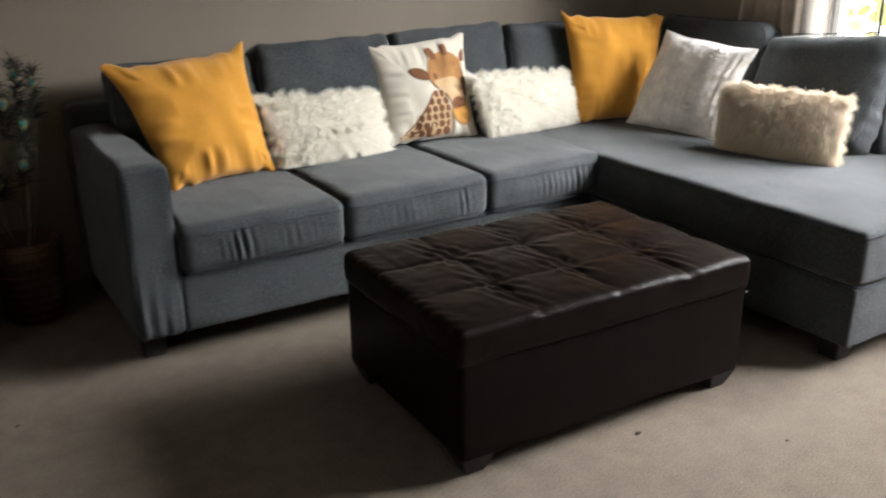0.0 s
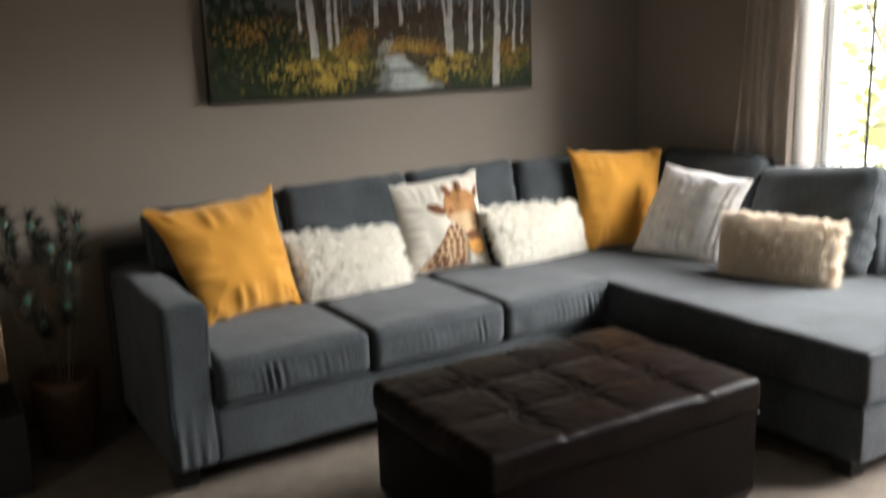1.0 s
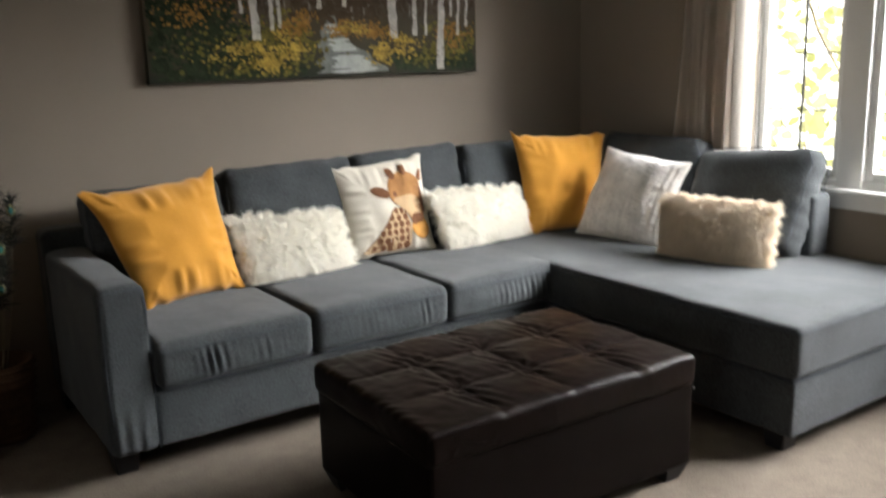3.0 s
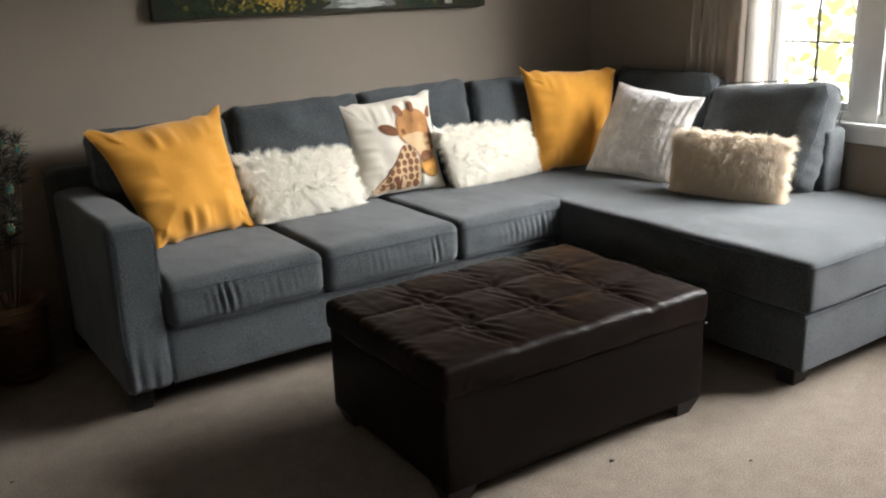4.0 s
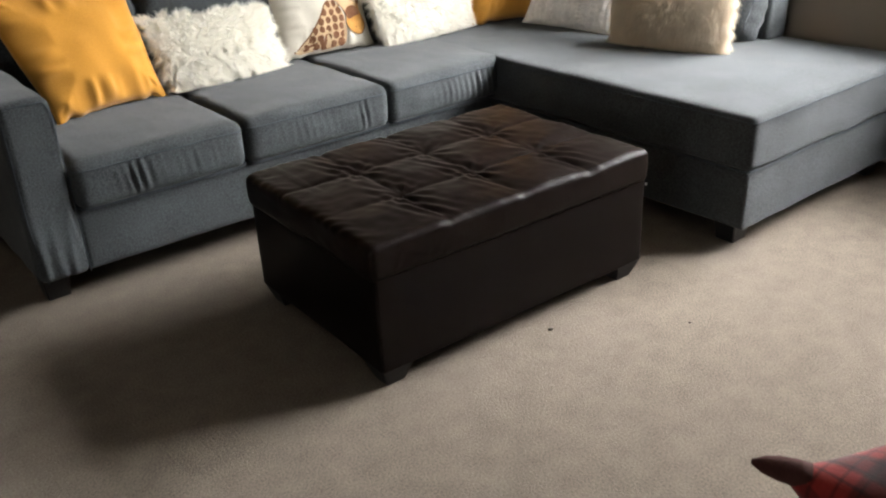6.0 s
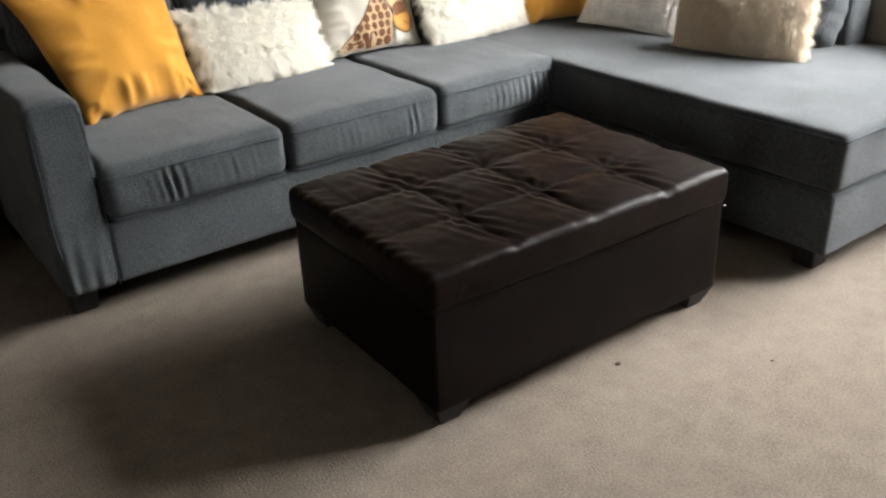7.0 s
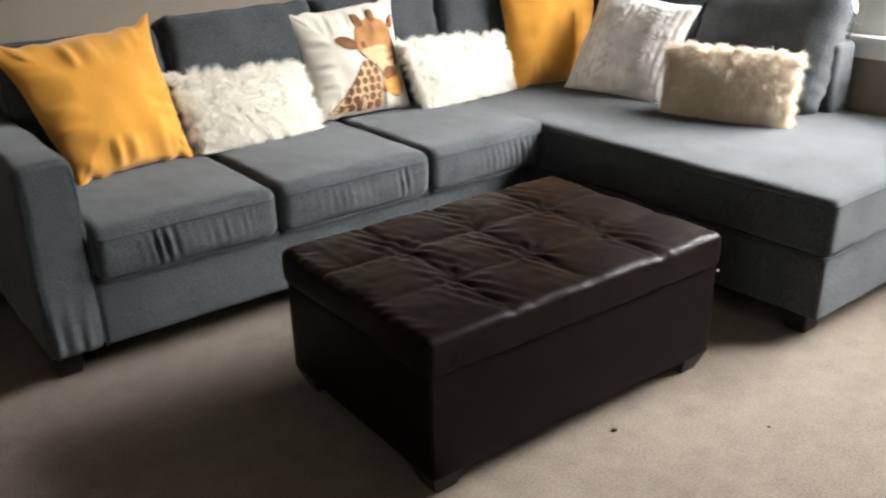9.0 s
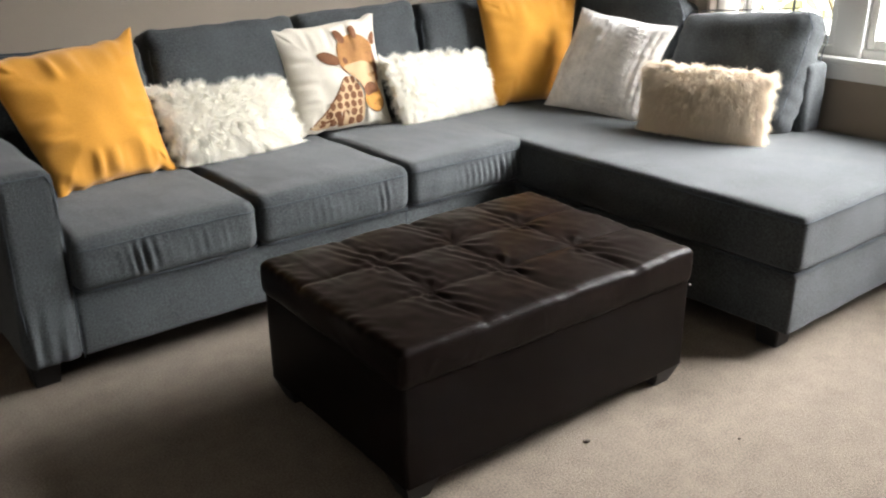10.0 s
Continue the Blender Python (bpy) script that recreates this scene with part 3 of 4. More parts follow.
def velvet(corners, label, seed):
    pil, ob = throw_pillow("throw_pillow", corners, MUSTARD, label, "mustard pillows", puff=0.092, pinch=0.075, power=0.48, seed=seed, crease=0.014, ears=1.0)
    part("cover", pil.mesh(80), MUSTARD, ob)
    part("hem", pil.hem(0.0028), MUSTARD, ob)


velvet(((1.075, 3.435, 0.468), (1.492, 3.512, 0.468), (1.455, 3.675, 0.924), (0.920, 3.570, 0.902)), "plump mustard yellow velvet pillow leaning against the sofa arm", 1.3)
velvet(((2.985, 3.515, 0.468), (3.372, 3.400, 0.468), (3.490, 3.500, 0.945), (2.990, 3.645, 0.965)), "mustard yellow velvet pillow standing in the sofa corner", 4.1)


def fur_pillow(corners, label, mat, seed, length, count, droop=0.5, clump=1.0):
    pil, ob = throw_pillow("fur_pillow", corners, mat, label, "shaggy pillows", puff=0.065, pinch=0.02, power=0.42, seed=seed, crease=0.006)
    part("cover", pil.mesh(30), mat, ob)
    part("fur", strands(pil, count, length, 0.0013, int(seed * 10), droop, 0.5, clump), mat, ob, "long shaggy pile")["kind"] = "stuff"


fur_pillow(((1.520, 3.515, 0.476), (1.995, 3.548, 0.476), (1.975, 3.622, 0.697), (1.475, 3.597, 0.730)), "cream shaggy faux-fur lumbar pillow on the sofa seat", CREAM_FUR, 2.2, 0.042, 30000, 0.5, 1.05)
fur_pillow(((2.490, 3.495, 0.476), (3.015, 3.540, 0.476), (2.965, 3.598, 0.708), (2.420, 3.560, 0.740)), "cream shaggy faux-fur lumbar pillow beside the printed pillow", CREAM_FUR, 3.7, 0.036, 30000, 0.5, 1.0)
fur_pillow(((3.150, 2.795, 0.485), (3.268, 2.345, 0.485), (3.325, 2.362, 0.728), (3.195, 2.815, 0.735)), "tan shaggy faux-fur lumbar pillow on the chaise", TAN_FUR, 5.9, 0.040, 26000, 1.0, 0.55)


def knit_pillow(corners):
    pil, ob = throw_pillow("knit_pillow", corners, KNIT, "oatmeal chunky cable-knit pillow leaning on the chaise back", "", puff=0.075, pinch=0.05, power=0.5, seed=7.7, crease=0.006)

    def relief(u, v):
        r = 0.0052 * abs(math.sin(math.pi * 7 * u)) * (0.88 + 0.12 * math.sin(52 * v + 2 * math.floor(7 * u))) + 0.003 * noise.noise(Vector((u * 16, v * 9, 4)))
        g = math.exp(-((u - 0.42) / 0.13) ** 2)
        r += g * (0.007 + 0.004 * math.sin(62 * v + 5 * noise.noise(Vector((u * 5, v * 5, 0)))))
        g2 = math.exp(-((u + 0.25) / 0.10) ** 2)
        r += g2 * 0.004 * (1 + math.sin(30 * v + math.copysign(1.5, u + 0.25)))
        return r * min(1, 8 * (1 - max(abs(u), abs(v))))

    part("cover", pil.mesh(110, relief), KNIT, ob)
    part("hem", pil.hem(0.0035), KNIT, ob)
    rng = random.Random(8)
    bm = bmesh.new()
    for i in range(46):
        v = -0.88 + 1.76 * i / 45
        u0 = 0.40 + rng.uniform(-0.03, 0.03)
        pts = [pil.at(u0 + 0.20 * f, v - 0.03 * f + rng.uniform(-0.008, 0.008), 1, 0.010 - 0.004 * f) for f in (0, 0.35, 0.7, 1.0)]
        tube(pts, 0.0038, 5, bm, lambda f: 1 - 0.5 * f)
    part("fringe", bm, KNIT, ob, "row of looped yarn fringe")


knit_pillow(((3.188, 3.392, 0.470), (3.245, 2.900, 0.470), (3.385, 2.848, 0.848), (3.345, 3.325, 0.890)))


def printed_pillow(corners):
    pil, ob = throw_pillow("printed_pillow", corners, LINEN, "ecru linen pillow printed with tan and brown shapes", "", puff=0.072, pinch=0.07, power=0.5, seed=9.1, crease=0.010, ears=0.7)
    part("cover", pil.mesh(110), LINEN, ob)
    part("hem", pil.hem(0.003), LINEN, ob)
    tan = material("tan_print", (0.33, 0.165, 0.065), 0.9, 0.4, 14, 300, 0.3, spec=0.1)
    pale = material("pale_print", (0.52, 0.37, 0.22), 0.9, 0.15, 14, 300, 0.3, spec=0.1)
    cheek = material("cream_print", (0.50, 0.345, 0.20), 0.9, 0.15, 14, 300, 0.3, spec=0.1)
    ochre = material("ochre_print", (0.44, 0.22, 0.06), 0.9, 0.2, 14, 300, 0.3, spec=0.1)
    brown = material("brown_print", (0.155, 0.070, 0.036), 0.9, 0.25, 18, 300, 0.3, spec=0.1)
    neck = [(0.09, 0.05), (0.40, -0.30), (0.38, -0.85), (0.30, -0.97), (-0.93, -0.97), (-0.58, -0.78), (-0.20, -0.41)]
    head = [(0.08, 0.64), (0.30, 0.74), (0.50, 0.76), (0.77, 0.56), (0.84, 0.19), (0.80, -0.22), (0.81, -0.43), (0.48, -0.49), (0.43, -0.33), (0.26, -0.04), (0.03, 0.09), (-0.02, 0.36)]
    muzzle = [(0.45, -0.36), (0.67, -0.27), (0.85, -0.38), (0.88, -0.62), (0.69, -0.78), (0.47, -0.71), (0.38, -0.56)]
    part("print", pil.patch([(u - 0.03, v + 0.01) for u, v in neck], 0.0014), brown, ob, "dark outline of the print")
    part("print", pil.patch(neck, 0.0021), pale, ob, "pale tan tapering print")
    bm = bmesh.new()
    rng = random.Random(3)
    for r in range(6):
        v = -0.88 + 0.155 * r
        lo, hi = -0.66 + 0.130 * r, 0.36
        n = 5 if r < 3 else 4 if r < 4 else 3
        for i in range(n):
            u = lo + (hi - lo) * (i + 0.42 + 0.2 * (r % 2)) / n
            w = (hi - lo) / n * 0.47
            pts = [(u + w * math.cos(a) * rng.uniform(0.75, 1.15), v + 0.088 * math.sin(a) * rng.uniform(0.7, 1.15)) for a in (0.3, 1.35, 2.4, 3.44, 4.5, 5.5)]
            pil.patch(pts, 0.0030, bm, 1)
    part("print", bm, brown, ob, "brown blotches of the print")
    part("print", pil.patch([(u * 1.0 - 0.012, v - 0.012) for u, v in head], 0.0030), brown, ob, "dark outline of the print")
    part("print", pil.patch(head, 0.0037), tan, ob, "tan rounded print")
    part("print", pil.patch([(0.03, 0.16), (0.28, 0.20), (0.56, 0.22), (0.76, 0.06), (0.76, -0.22), (0.60, -0.34), (0.46, -0.40), (0.33, -0.16), (0.12, 0.04)], 0.0044), cheek, ob, "pale patch of the print")
    part("print", pil.patch([(0.40, -0.30), (0.52, -0.20), (0.72, -0.22), (0.80, -0.40), (0.62, -0.42), (0.46, -0.48)], 0.0062), brown, ob, "brown patch above the ochre oval")
    part("print", pil.patch([(0.76, 0.40), (0.84, 0.36), (0.86, -0.18), (0.77, -0.22)], 0.0048), brown, ob, "dark stripe of the print")
    part("print", pil.patch([(0.06, 0.30), (0.14, 0.34), (0.20, 0.22), (0.10, 0.18)], 0.0050), brown, ob, "small dark oval print")
    part("print", pil.patch([(u + 0.012, v - 0.02) for u, v in muzzle], 0.0048), brown, ob, "dark outline of the print")
    part("print", pil.patch(muzzle, 0.0055), ochre, ob, "ochre oval print")
    part("print", pil.patch([(-0.46, 0.45), (-0.20, 0.49), (0.05, 0.30), (-0.03, 0.17), (-0.29, 0.24)], 0.0030), brown, ob, "brown pointed print")
    part("print", pil.patch([(0.72, 0.52), (0.88, 0.74), (0.95, 0.68), (0.86, 0.42)], 0.0046), brown, ob, "brown pointed print")
    part("print", pil.patch([(0.02, 0.86), (0.18, 0.86), (0.27, 0.62), (0.11, 0.58)], 0.0046), brown, ob, "short upright print")
    part("print", pil.patch([(0.36, 0.90), (0.52, 0.90), (0.52, 0.66), (0.40, 0.64)], 0.0046), brown, ob, "short upright print")


printed_pillow(((2.045, 3.597, 0.470), (2.462, 3.563, 0.470), (2.462, 3.680, 0.908), (1.995, 3.708, 0.880)))


# ---- ottoman ----
OM = pose(1.850, 2.300, 0, 0, 0, -1.6)
OL, OW, OH, SEAMZ = 0.995, 0.690, 0.430, 0.322
ottoman = empty("storage_ottoman", (1.853, 2.300, 0), "dark brown tufted leather storage ottoman on the carpet", "ottoman")
BUTTON = material("button_leather", (0.007, 0.004, 0.003), 0.85, 0.3, spec=0.05)
BUTTONS = [(OL * (i / 4 - 0.5), OW * (j / 3 - 0.5)) for i in (1, 2, 3) for j in (1, 2)]


def lid_shape(p, u):
    """Padded cells between sewn lines, drawn down at the buttons, with slack pleats that run across the lid."""
    q = p.copy()
    if u.z > 0.25:
        gx = min(abs(p.x + 0.006 * noise.noise(Vector((p.y * 7, 3, 1))) - OL * (i / 4 - 0.5)) for i in (1, 2, 3))
        gy = min(abs(p.y + 0.006 * noise.noise(Vector((p.x * 7, 8, 1))) - OW * (j / 3 - 0.5)) for j in (1, 2))
        bx, by = min(BUTTONS, key=lambda c: math.hypot(p.x - c[0], p.y - c[1]))
        dx, dy = p.x - bx, p.y - by
        near = math.hypot(dx, dy)
        top = min(1.0, (u.z - 0.25) / 0.6)
        soft = 0.5 + 0.9 * noise.noise(Vector((p.x * 5, p.y * 5, 1)))
        pad = (1 - math.exp(-gx / 0.040)) * (1 - math.exp(-gy / 0.040))
        q.z += top * (0.010 * pad * (1 - u.x ** 6) * (1 - u.y ** 6) - 0.005)
        q.z -= top * max(0.0, soft) * (0.0050 * math.exp(-gx / 0.006) + 0.0045 * math.exp(-gy / 0.006))
        q.z -= top * 0.0065 * math.exp(-(near / 0.034) ** 2)
        a = math.atan2(dy, dx)
        fan = math.sin(9 * a + 4 * noise.noise(Vector((p.x * 4, p.y * 4, 4)))) * math.exp(-((near - 0.055) / 0.045) ** 2)
        q.z += top * 0.0020 * fan * (0.35 + abs(dy) / (near + 0.001))
        slack_ = max(0.0, noise.noise(Vector((p.x * 5 + 3, p.y * 5, 7))) + 0.25)
        q.z += top * 0.0062 * slack_ * ridge(p.x + 0.35 * p.y, 0.042, 8) * math.exp(-(gx / 0.065) ** 2)
        q.z += top * (wob(p, 13, 0.0030, 3) + wob(p, 30, 0.0014, 6))
        q.z -= top * 0.004 * math.exp(-(gx / 0.016) ** 2) * abs(u.y) ** 6
        rim = max(0.0, max(abs(u.x), abs(u.y)) - 0.86) / 0.14
        q.z += top * rim * (0.0028 * ridge(p.x + p.y, 0.045, 5) * noise.noise(Vector((p.x * 9, p.y * 9, 5))) + wob(p, 40, 0.0016, 9))
    side = max(0.0, 1 - u.z ** 2)
    q.x += 0.003 * side * math.copysign(1, u.x) * (abs(u.x) > 0.9)
    q.y += 0.003 * side * math.copysign(1, u.y) * (abs(u.y) > 0.9)
    q += Vector((wob(p, 7, 0.004, 1), wob(p, 7, 0.004, 2), 0))
    return q


def body_shape(p, u):
    return p + Vector((wob(p, 5, 0.003, 12), wob(p, 5, 0.003, 15), 0))


lid = part("lid", soft_box((OL, OW, OH - SEAMZ), 0.019, (150, 104, 6), OM @ Matrix.Translation((0, 0, (OH + SEAMZ) / 2)), lid_shape), LEATHER_TOP, ottoman, "tufted brown leather lid")
for x, y in BUTTONS:
    bm = bmesh.new()
    bmesh.ops.create_uvsphere(bm, u_segments=12, v_segments=6, radius=0.007, matrix=OM @ Matrix.Translation((x, y, OH - 0.016)) @ Matrix.Diagonal((1, 1, 0.5, 1)))
    part("button", bm, BUTTON, lid)
part("body", soft_box((OL - 0.012, OW - 0.012, 0.280), 0.010, (40, 30, 12), OM @ Matrix.Translation((0, 0, 0.055 + 0.140)), body_shape), LEATHER, ottoman)
for sx in (-1, 1):
    for sy in (-1, 1):
        bm = bmesh.new()
        cx, cy = sx * (OL / 2 - 0.006), sy * (OW / 2 - 0.006)

        def ring(z, out, inner):
            return [bm.verts.new(OM @ Vector((cx - sx * a, cy - sy * b, z))) for a, b in ((out, out), (inner, out), (inner, inner), (out, inner))]

        rings = [ring(0.0, 0.026, 0.082), ring(0.03, 0.014, 0.090), ring(0.066, 0.001, 0.105)]
        for a, b in zip(rings, rings[1:]):
            for i in range(4):
                bm.faces.new((a[i], a[(i + 1) % 4], b[(i + 1) % 4], b[i]))
        bm.faces.new(rings[0]), bm.faces.new(rings[-1])
        part("foot", bm, BLACK, ottoman, "dark tapered block foot", False)
part("staple", block(0, 0.006, 0, 0.003, 0, 0.005, 0.001), material("bright_steel", (0.7, 0.7, 0.7), 0.3, 0.1, metal=1.0), ottoman, "bright metal staple at the lid corner").location = OM @ Vector((OL / 2 - 0.014, -OW / 2 - 0.002, SEAMZ - 0.008))

# ---- picture on the wall ----
PX0, PX1, PZ0, PZ1, PY = 1.325, 3.018, 1.268, 2.300, 3.958
picture = empty("canvas_painting", ((PX0 + PX1) / 2, 3.998, PZ0), "wide canvas painting of white birch trunks along a pale path", "painting")


def painted_ground():
    """Dusky blue between a dark canopy and brown undergrowth."""
    m = material("painted_canvas", (0.05, 0.06, 0.05), 0.6, 0.3, 6, 90, 0.4, spec=0.12)
    t = m.node_tree
    b = t.nodes["Principled BSDF"]
    co = t.nodes.new("ShaderNodeTexCoord")
    sep = t.nodes.new("ShaderNodeSeparateXYZ")
    t.links.new(co.outputs["Generated"], sep.inputs[0])
    n = t.nodes.new("ShaderNodeTexNoise")
    n.inputs["Scale"].default_value, n.inputs["Detail"].default_value = 5.0, 6
    t.links.new(co.outputs["Object"], n.inputs["Vector"])
    add = t.nodes.new("ShaderNodeMath")
    add.operation = "MULTIPLY_ADD"
    t.links.new(n.outputs[0], add.inputs[0])
    add.inputs[1].default_value = 0.34
    t.links.new(sep.outputs[2], add.inputs[2])
    r = t.nodes.new("ShaderNodeValToRGB")
    e = r.color_ramp.elements
    e[0].position, e[0].color = 0.12, (0.012, 0.016, 0.010, 1)
    e[1].position, e[1].color = 1.12, (0.022, 0.032, 0.028, 1)
    for pos, col in ((0.36, (0.046, 0.036, 0.020, 1)), (0.52, (0.080, 0.056, 0.036, 1)), (0.68, (0.075, 0.100, 0.120, 1)), (0.88, (0.062, 0.108, 0.148, 1)), (0.99, (0.042, 0.066, 0.074, 1))):
        el = e.new(pos)
        el.color = col
    t.links.new(add.outputs[0], r.inputs[0])
    t.links.new(r.outputs[0], b.inputs["Base Color"])
    return m


part("canvas", block(PX0, PX1, PY, 3.998, PZ0, PZ1, 0.003), painted_ground(), picture, "dusky blue and brown painted canvas", False)


def spot(a, b, lift=0.0015):
    return Vector((PX0 + a * (PX1 - PX0), PY - lift, PZ0 + b * (PZ1 - PZ0)))


def stroke(bm, line, width, lift, rng, ragged=0.25):
    """A brush stroke with a ragged edge along a line of (across, up)."""
    rows = []
    n = 26
    for i in range(n + 1):
        f = i / n * (len(line) - 1)
        k = min(int(f), len(line) - 2)
        a = line[k][0] + (line[k + 1][0] - line[k][0]) * (f - k)
        b = line[k][1] + (line[k + 1][1] - line[k][1]) * (f - k)
        w = width * (1 - 0.35 * i / n) / 2
        rows.append((bm.verts.new(spot(a - w * rng.uniform(1 - ragged, 1 + ragged) + 0.0012 * math.sin(i), b, lift)), bm.verts.new(spot(a + w * rng.uniform(1 - ragged, 1 + ragged) + 0.0012 * math.sin(i), b, lift))))
    for p, q in zip(rows, rows[1:]):
        bm.faces.new((p[0], p[1], q[1], q[0]))


def dabs(bm, count, a, b, ra, rb, size, rng, lift=0.002, tall=1.0):
    """Loose dabs of paint in an oval patch."""
    clumps = []
    for _ in range(9):
        t, r = rng.uniform(0, 2 * math.pi), math.sqrt(rng.random())
        clumps.append((a + ra * r * math.cos(t), b + rb * r * math.sin(t)))
    for _ in range(count):
        if count > 5:
            qa, qb = rng.choice(clumps)
            ca, cb = rng.gauss(qa, ra * 0.26), rng.gauss(qb, rb * 0.26)
        else:
            ca, cb = a + ra * rng.uniform(-1, 1), b + rb * rng.uniform(-1, 1)
        if not (0.01 < ca < 0.99 and 0.015 < cb < 0.985):
            continue
        s, turn = size * rng.uniform(0.5, 1.4), rng.uniform(0, math.pi)
        y = lift + rng.uniform(0, 0.0015)
        vs = []
        for k in range(6):
            w = turn + k * math.pi / 3
            rr = s * rng.uniform(0.6, 1.0)
            vs.append(bm.verts.new(spot(min(0.995, max(0.005, ca + rr * math.cos(w) / 1.69)), min(0.99, max(0.01, cb + tall * rr * 0.8 * math.sin(w) / 1.03)), y)))
        bm.faces.new(vs)


def paint(name, colour, vary=0.3):
    return material(name, colour, 0.6, vary, 25, 120, 0.5, spec=0.06)


def picture_paint():
    rng = random.Random(12)
    green, olive, yellow, orange, umber, pale = (bmesh.new() for _ in range(6))
    grey, dark, birch = bmesh.new(), bmesh.new(), paint("birch_white", (0.44, 0.405, 0.365))
    for c in range(46):                                             # far slender trunks
        a = rng.uniform(0.24, 0.98)
        b0 = rng.uniform(0.24, 0.36)
        stroke(grey if c % 3 else umber, [(a, b0), (a + rng.uniform(-0.01, 0.01), b0 + rng.uniform(0.2, 0.55))], rng.uniform(0.003, 0.006), 0.0010, rng)
    dabs(green, 1520, 0.10, 0.38, 0.15, 0.30, 0.0161, rng, 0.0012)
    dabs(green, 950, 0.5, 0.97, 0.55, 0.10, 0.0161, rng, 0.0012)
    dabs(green, 494, 0.08, 0.85, 0.12, 0.16, 0.0174, rng, 0.0012)
    dabs(green, 380, 0.92, 0.86, 0.12, 0.14, 0.0136, rng, 0.0012)
    dabs(green, 494, 0.18, 0.06, 0.28, 0.06, 0.0149, rng, 0.0012)
    dabs(green, 304, 0.86, 0.06, 0.16, 0.05, 0.0136, rng, 0.0012)
    dabs(olive, 570, 0.30, 0.64, 0.13, 0.045, 0.0099, rng)
    dabs(olive, 627, 0.80, 0.60, 0.19, 0.065, 0.0099, rng)
    dabs(olive, 323, 0.62, 0.83, 0.10, 0.09, 0.0099, rng)
    dabs(olive, 494, 0.30, 0.14, 0.20, 0.11, 0.0112, rng)
    dabs(olive, 323, 0.86, 0.14, 0.14, 0.09, 0.0112, rng)
    dabs(umber, 494, 0.55, 0.33, 0.40, 0.06, 0.0136, rng, 0.0011, 1.6)
    dabs(orange, 171, 0.10, 0.50, 0.06, 0.05, 0.0093, rng, 0.0026)
    dabs(orange, 120, 0.16, 0.27, 0.13, 0.05, 0.0087, rng, 0.0026)
    dabs(orange, 209, 0.41, 0.23, 0.05, 0.05, 0.0081, rng, 0.0026)
    dabs(orange, 285, 0.60, 0.22, 0.09, 0.05, 0.0081, rng, 0.0026)
    dabs(orange, 190, 0.93, 0.18, 0.06, 0.06, 0.0081, rng, 0.0026)
    dabs(orange, 114, 0.61, 0.84, 0.06, 0.05, 0.0074, rng, 0.0026)
    dabs(yellow, 170, 0.25, 0.10, 0.10, 0.05, 0.0080, rng, 0.0032)
    dabs(yellow, 260, 0.345, 0.12, 0.07, 0.07, 0.0087, rng, 0.0032)
    dabs(yellow, 270, 0.71, 0.12, 0.07, 0.075, 0.0087, rng, 0.0032)
    dabs(yellow, 114, 0.57, 0.22, 0.05, 0.03, 0.0062, rng, 0.0032)
    lane, rows = bmesh.new(), []
    for i in range(31):                                             # the pale path, broad in front and narrow behind
        f = i / 30
        mid, half = 0.568 - 0.062 * math.sin(1.57 * f) + 0.008 * math.sin(7 * f), 0.105 * (1 - f) ** 1.3 + 0.010
        edge = 0.14 * half * math.sin(23 * f)
        rows.append((lane.verts.new(spot(mid - half + edge, 0.02 + 0.25 * f, 0.0016)), lane.verts.new(spot(mid + half + 0.7 * edge, 0.02 + 0.25 * f, 0.0016))))
    for p, q in zip(rows, rows[1:]):
        lane.faces.new((p[0], p[1], q[1], q[0]))
    part("path", lane, paint("path_shade", (0.16, 0.165, 0.15), 0.35), picture, "grey shaded path")
    for f, w in ((0.05, 0.8), (0.12, 0.9), (0.19, 0.9), (0.26, 0.8), (0.42, 0.7), (0.48, 0.8), (0.56, 0.7), (0.72, 0.6), (0.82, 0.6)):
        mid, half = 0.568 - 0.062 * math.sin(1.57 * f) + 0.008 * math.sin(7 * f), 0.105 * (1 - f) ** 1.3 + 0.010
        for _ in range(4):
            dabs(pale, 3, mid + 0.15 * half, 0.02 + 0.25 * f, half * w * 0.45, 0.008, 0.075 * (1 - 0.75 * f), rng, 0.0022, 0.16)
    trunks = ((0.049, 0.054, 0.6, 0.96, 0.02), (0.14, 0.142, 0.51, 0.95, 0.01), (0.155, 0.157, 0.49, 0.95, 0.02), (0.174, 0.21, 0.47, 0.97, 0.01),
              (0.287, 0.265, 0.17, 0.97, 0.026), (0.331, 0.334, 0.21, 0.83, 0.013), (0.353, 0.353, 0.22, 0.82, 0.01), (0.471, 0.484, 0.3, 0.93, 0.015),
              (0.547, 0.548, 0.31, 0.89, 0.013), (0.608, 0.611, 0.37, 0.75, 0.009), (0.699, 0.667, 0.18, 0.72, 0.011), (0.707, 0.711, 0.17, 0.98, 0.02),
              (0.776, 0.787, 0.18, 0.98, 0.015), (0.863, 0.885, 0.02, 0.98, 0.025), (0.814, 0.824, 0.18, 0.65, 0.008), (0.905, 0.913, 0.27, 0.64, 0.009),
              (0.929, 0.947, 0.18, 0.63, 0.01), (0.96, 0.969, 0.22, 0.53, 0.009), (0.249, 0.245, 0.28, 0.55, 0.009))
